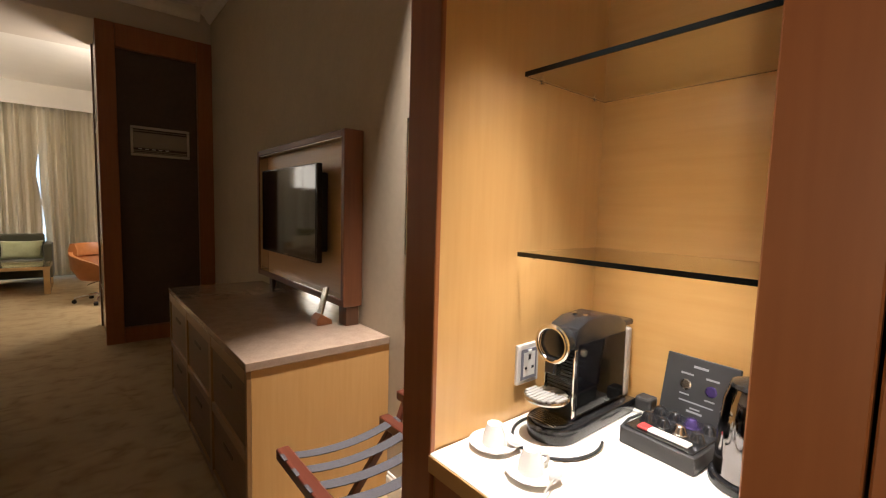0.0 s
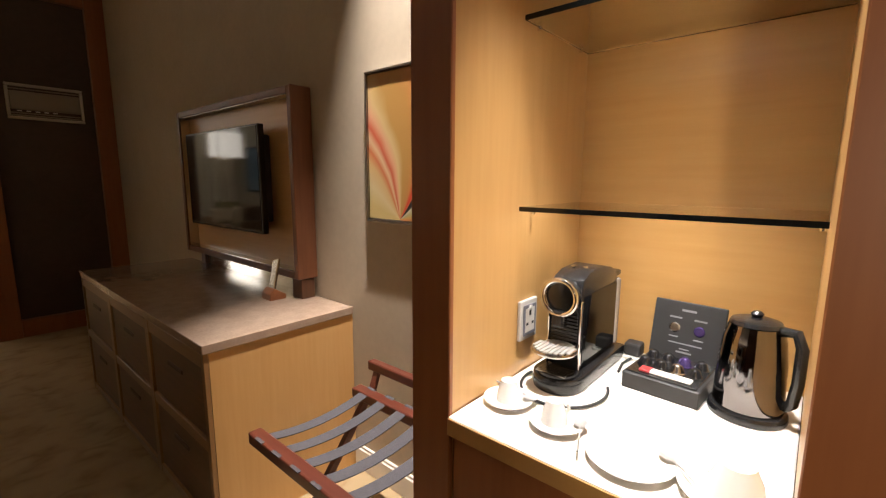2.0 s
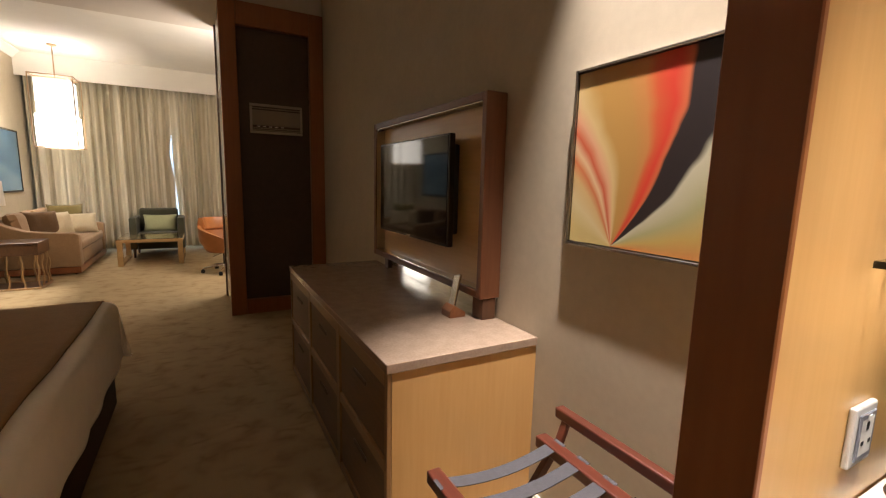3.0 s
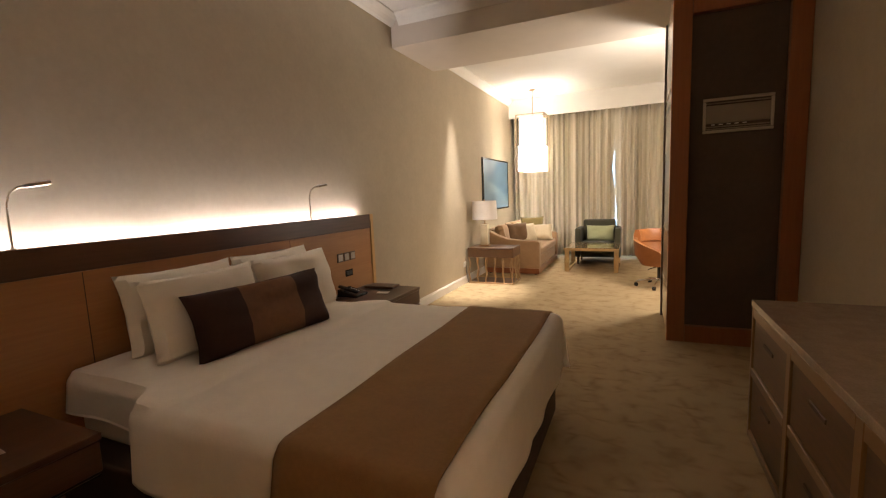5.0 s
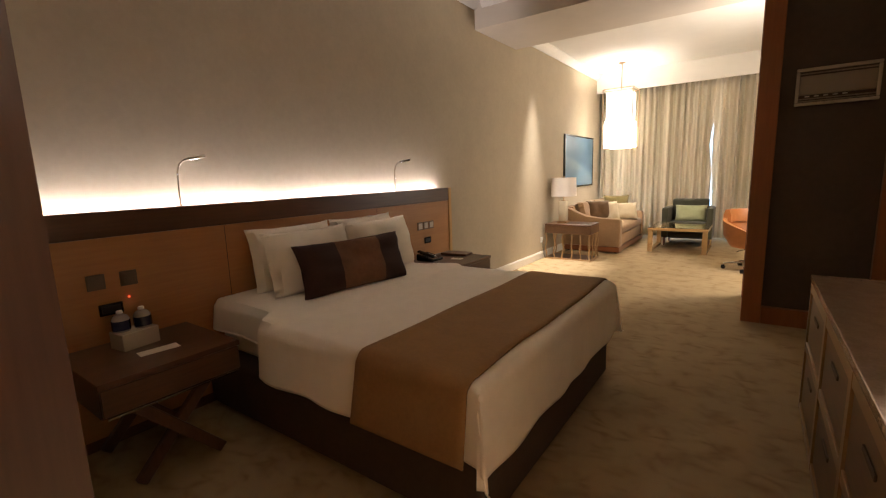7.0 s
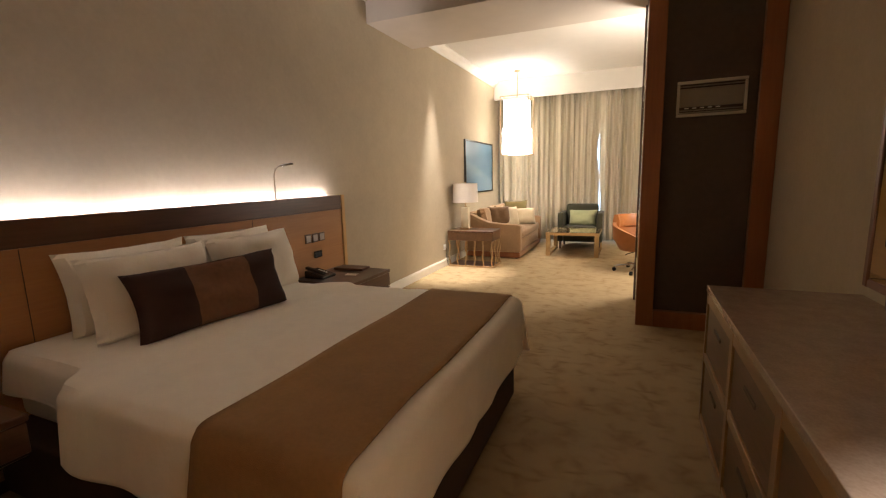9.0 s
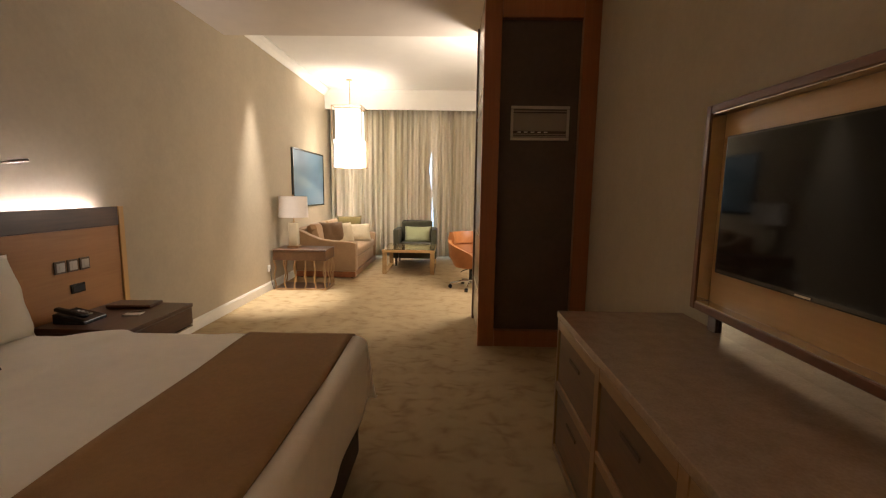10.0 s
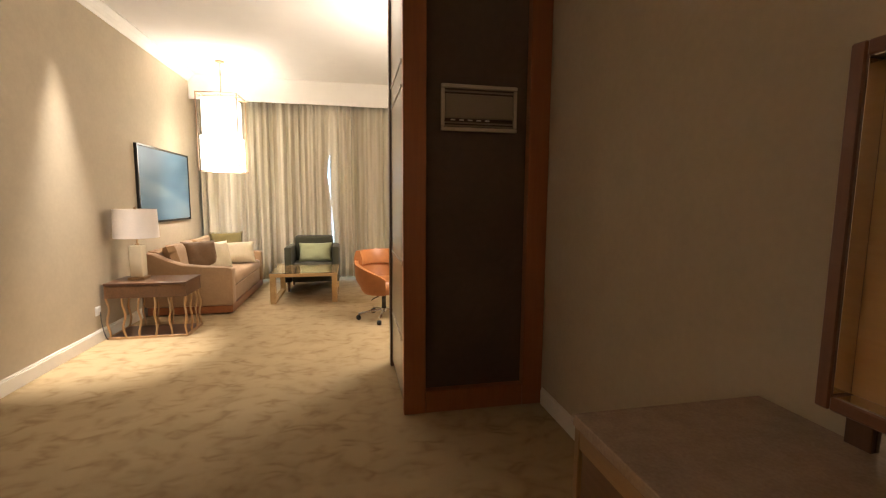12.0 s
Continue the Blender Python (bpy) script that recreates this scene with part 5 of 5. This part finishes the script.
def sofa():
    s = thing("sofa", (-1.415, 9.29, 0), 0, "tan two-seat sofa with sloping arms", "sofa")
    L, D = 1.83, 0.945
    for y0, y1 in ((0, 0.15), (L - 0.15, L)):
        arm = [(0.0, 0.11), (D, 0.11), (D, 0.545), (D - 0.05, 0.565), (0.62, 0.575), (0.40, 0.60), (0.24, 0.66), (0.10, 0.73), (0.0, 0.745)]
        part("arm", prism(arm, y0, y1, "y", 0.018), "sofa", s, "", True)
    part("seat_base", box(0.0, D - 0.03, 0.152, L - 0.152, 0.11, 0.30, 0.012, 2), "sofa", s, "", True)
    part("seat_cushion", box(0.20, D - 0.005, 0.156, L - 0.156, 0.302, 0.445, 0.05, 4), "sofa", s, "", True)
    part("backrest", prism([(0, 0.302), (0.19, 0.302), (0.12, 0.74), (0, 0.76)], 0.152, L - 0.152, "y", 0.02), "sofa", s, "", True)
    part("plinth", box(0.02, D - 0.012, 0.012, L - 0.012, 0.02, 0.108, 0.004, 1), "cherry_y", s, "dark wooden plinth")
    for k in range(2):
        a = 0.17 + k * 0.75
        bc = pillow(0.73, 0.40, 0.20, 0.008, 20 + k, 14, 0.3)
        bc.transform(Matrix.Translation((0.235, a + 0.365, 0.63)) @ Matrix.Rotation(radians(-14), 4, "Y") @ Matrix.Rotation(radians(90), 4, "Z"))
        part("back_cushion", bc, "sofa", s, "", True)
    for x in (0.08, D - 0.08):
        for y in (0.08, L - 0.08):
            part("foot", cyl(0.02, 0.024, 0, 0.0195, 12, (x, y)), "black_matte", s)


sofa()


def throw_cushion(at, w, h, d, yaw, lean, m, label):
    p = part("throw_cushion", pillow(w, h, d, 0.008, at[1], 16), m, None, "", True)
    p.matrix_world = Matrix.Translation(at) @ Matrix.Rotation(radians(yaw), 4, "Z") @ Matrix.Rotation(radians(lean), 4, "X")
    return tagged(p, label, "cushion", "sofa cushions")


throw_cushion((-0.98, 9.86, 0.635), 0.42, 0.40, 0.15, 42, -16, "umber", "dark umber square cushion on the sofa")
throw_cushion((-0.84, 10.00, 0.625), 0.40, 0.38, 0.13, 48, -18, "sofa_light", "cream patterned cushion on the sofa")
throw_cushion((-0.90, 10.78, 0.665), 0.46, 0.44, 0.15, 24, -12, "olive", "olive square cushion on the sofa")
throw_cushion((-0.74, 10.50, 0.600), 0.56, 0.32, 0.14, 20, -18, "sofa_light", "long cream cushion on the sofa")


def coffee_table():
    c = thing("coffee_table", (0.29, 10.18, 0), 0, "low oak coffee table with glossy top and sled legs", "coffee table")
    part("top", box(-0.43, 0.43, -0.46, 0.46, 0.355, 0.40, 0.004, 2), "oak_x", c)
    part("glass_top", box(-0.424, 0.424, -0.454, 0.454, 0.4005, 0.406), "glass", c).visible_shadow = False
    for s in (-1, 1):
        x0, x1 = sorted((s * 0.425, s * 0.355))
        for y in (-0.45, 0.38):
            part("leg", box(x0, x1, y, y + 0.07, 0.0, 0.354, 0.004, 1), "oak_y", c)
        part("sled_bar", box(x0 + 0.002, x1 - 0.002, -0.379, 0.379, 0.0, 0.045, 0.004, 1), "oak_y", c)


coffee_table()


def armchair():
    a = thing("armchair", (0.33, 10.85, 0), 0, "dark green upholstered tub armchair", "armchair")
    out = [(-0.39, -0.36), (-0.39, 0.16), (-0.36, 0.27), (-0.28, 0.33), (0.28, 0.33), (0.36, 0.27), (0.39, 0.16), (0.39, -0.36), (0.29, -0.36), (0.29, 0.12), (0.24, 0.20), (-0.24, 0.20), (-0.29, 0.12), (-0.29, -0.36)]
    part("shell", prism(out, 0.14, 0.665, "z", 0.018), "green", a, "", True)
    part("backrest", box(-0.29, 0.29, 0.09, 0.26, 0.40, 0.80, 0.04, 4), "green", a, "", True)
    part("seat", box(-0.285, 0.285, -0.37, 0.12, 0.26, 0.42, 0.04, 4), "green", a, "", True)
    part("seat_base", box(-0.285, 0.285, -0.34, 0.12, 0.14, 0.258, 0.01, 2), "green", a)
    for x in (-0.34, 0.34):
        for y in (-0.31, 0.25):
            part("leg", cyl(0.016, 0.024, 0, 0.14, 14, (x, y)), "walnut_z", a)


armchair()
throw_cushion((0.36, 10.80, 0.555), 0.50, 0.30, 0.13, 0, -16, "sage", "sage green rectangular cushion on the armchair")


def office_chair():
    o = thing("office_chair", (1.26, 8.80, 0), 0, "tan leather swivel chair on a chrome five-star base", "office chair")
    o.matrix_world = pose(1.27, 8.80, 0, 0, 0, 20)
    bm = bmesh.new()
    N = 40
    lo, hi = radians(-70), radians(250)
    ro, ri = 0.315, 0.275
    cols = []
    for i in range(N + 1):
        u = i / N
        t = lo + (hi - lo) * u
        e = math.sin(math.pi * u)
        top = 0.50 + 0.20 * e ** 0.7
        bot = 0.31
        c, s = math.cos(t), math.sin(t)
        col = [bm.verts.new(((ro - 0.09) * c, (ro - 0.09) * s, bot)), bm.verts.new((ro * c, ro * s, 0.46)), bm.verts.new(((ro + 0.015) * c, (ro + 0.015) * s, top)), bm.verts.new(((ri + 0.01) * c, (ri + 0.01) * s, top)), bm.verts.new((ri * c, ri * s, 0.46)), bm.verts.new(((ri - 0.07) * c, (ri - 0.07) * s, bot + 0.02))]
        cols.append(col)
    for a, b in zip(cols, cols[1:]):
        for k in range(6):
            bm.faces.new((a[k], a[(k + 1) % 6], b[(k + 1) % 6], b[k]))
    bm.faces.new(cols[0])
    bm.faces.new(cols[-1])
    part("tub_shell", bm, "tan", o, "tan leather tub shell", True)
    part("seat", lathe([(0, 0.32), (0.235, 0.32), (0.262, 0.36), (0.262, 0.43), (0.235, 0.465), (0, 0.475)], 36), "tan", o, "", True)
    hb = bmesh.new()
    cols = []
    for i in range(25):
        t = radians(30 + 120 * i / 24)
        c, s = math.cos(t), math.sin(t)
        cols.append([hb.verts.new((r * c, r * s, z)) for r, z in ((0.245, 0.62), (0.315, 0.60), (0.335, 0.70), (0.315, 0.785), (0.270, 0.785), (0.245, 0.70))])
    for a, b in zip(cols, cols[1:]):
        for k in range(6):
            hb.faces.new((a[k], a[(k + 1) % 6], b[(k + 1) % 6], b[k]))
    hb.faces.new(cols[0])
    hb.faces.new(cols[-1])
    part("back_roll", hb, "tan", o, "padded top roll of the back", True)
    part("column", cyl(0.026, 0.026, 0.10, 0.319, 18), "black", o)
    part("hub", cyl(0.042, 0.034, 0.085, 0.125, 20), "chrome", o, "", True)
    part("lever", tube([(0, 0, 0.29), (-0.17, -0.10, 0.27), (-0.20, -0.12, 0.26)], 0.006, 8), "black", o)
    for k in range(5):
        a = radians(72 * k + 20)
        c, s = math.cos(a), math.sin(a)
        spoke = part("spoke", tube([(0.03 * c, 0.03 * s, 0.105), (0.15 * c, 0.15 * s, 0.095), (0.29 * c, 0.29 * s, 0.07)], 0.014, 8), "chrome", o, "", True)
        wh = cyl(0.027, 0.027, -0.022, 0.022, 18, (0, 0), 0.004)
        wh.transform(Matrix.Translation((0.29 * c, 0.29 * s, 0.0275)) @ Matrix.Rotation(a, 4, "Z") @ Matrix.Rotation(radians(90), 4, "X"))
        part("caster", wh, "black", spoke, "black caster", True)


office_chair()


def pendant():
    p = thing("pendant_lamp", (-0.80, 10.45, 0), 0, "glowing fabric pendant lantern in a slim dark frame", "pendant lamp")
    W = 0.25
    part("rod", cyl(0.008, 0.008, 2.76, 3.21, 12), "bronze", p)
    part("ceiling_rose", lathe([(0, 3.215), (0.06, 3.215), (0.06, 3.20), (0.02, 3.185), (0, 3.185)], 24), "bronze", p, "", True)
    for x in (-W, W):
        for y in (-W, W):
            part("upright", box(x - 0.006, x + 0.006, y - 0.006, y + 0.006, 1.735, 2.745), "bronze", p)
    for z in (1.735, 2.745):
        for s in (-W, W):
            part("bar", box(-W - 0.006, W + 0.006, s - 0.006, s + 0.006, z, z + 0.012), "bronze", p)
            part("bar", box(s - 0.006, s + 0.006, -W + 0.006, W - 0.006, z, z + 0.012), "bronze", p)
    part("crossbar", box(-W, W, -0.006, 0.006, 2.747, 2.757), "bronze", p)

    def drum(h, z0, z1, m, label):
        bm = bmesh.new()
        for sx in (-1, 1):
            join(bm, box(sx * h - 0.002, sx * h + 0.002, -h, h, z0, z1))
            join(bm, box(-h + 0.003, h - 0.003, sx * h - 0.002, sx * h + 0.002, z0, z1))
        part("shade", bm, m, p, label)
    drum(0.222, 1.75, 2.20, "glow_shade", "lit square fabric shade")
    # Upper cage is open; this added drum only imitates the glare seen through it.
    drum(0.20, 2.202, 2.70, "cage_glare", "glowing sheets standing in for the glare inside the open upper cage")


pendant()
_s, _f = socket("wall_socket", (WALL_W + 0.0005, 8.43, 0.30), EAST, 0.085, 0.085, "white_plastic", "white_plastic", "white wall socket above the baseboard")
part("switch", box(-0.006, 0.006, -0.0145, -0.0122, 0.012, 0.022, 0.001, 1), "white_plastic", _f)
_t = thing("lamp_cord", (0, 0, 0), 0, "dark lamp cord hanging from the wall socket", "cable")
part("cord", tube([(-1.425, 8.43, 0.29), (-1.422, 8.425, 0.20), (-1.415, 8.44, 0.10), (-1.405, 8.455, 0.03), (-1.39, 8.46, 0.005)], 0.004, 8), "ring", _t, "", True)

# The third fitting is unseen, added to go with the entry fill.
for _n, (_x, _y, _z) in enumerate(((1.95, 2.62, BED_CEIL), (-1.22, 8.12, LIV_CEIL), (0.95, -0.2, BED_CEIL))):
    _l = thing("downlight", (_x, _y, _z), 0, "small recessed ceiling downlight with a white ring", "downlight", "recessed downlights")
    part("ring", lathe([(0.030, -0.001), (0.045, -0.001), (0.045, -0.006), (0.032, -0.008), (0.030, -0.001)], 28), "white_plastic", _l, "", True)
    part("lens", cyl(0.029, 0.029, -0.004, -0.002, 24), "down", _l)
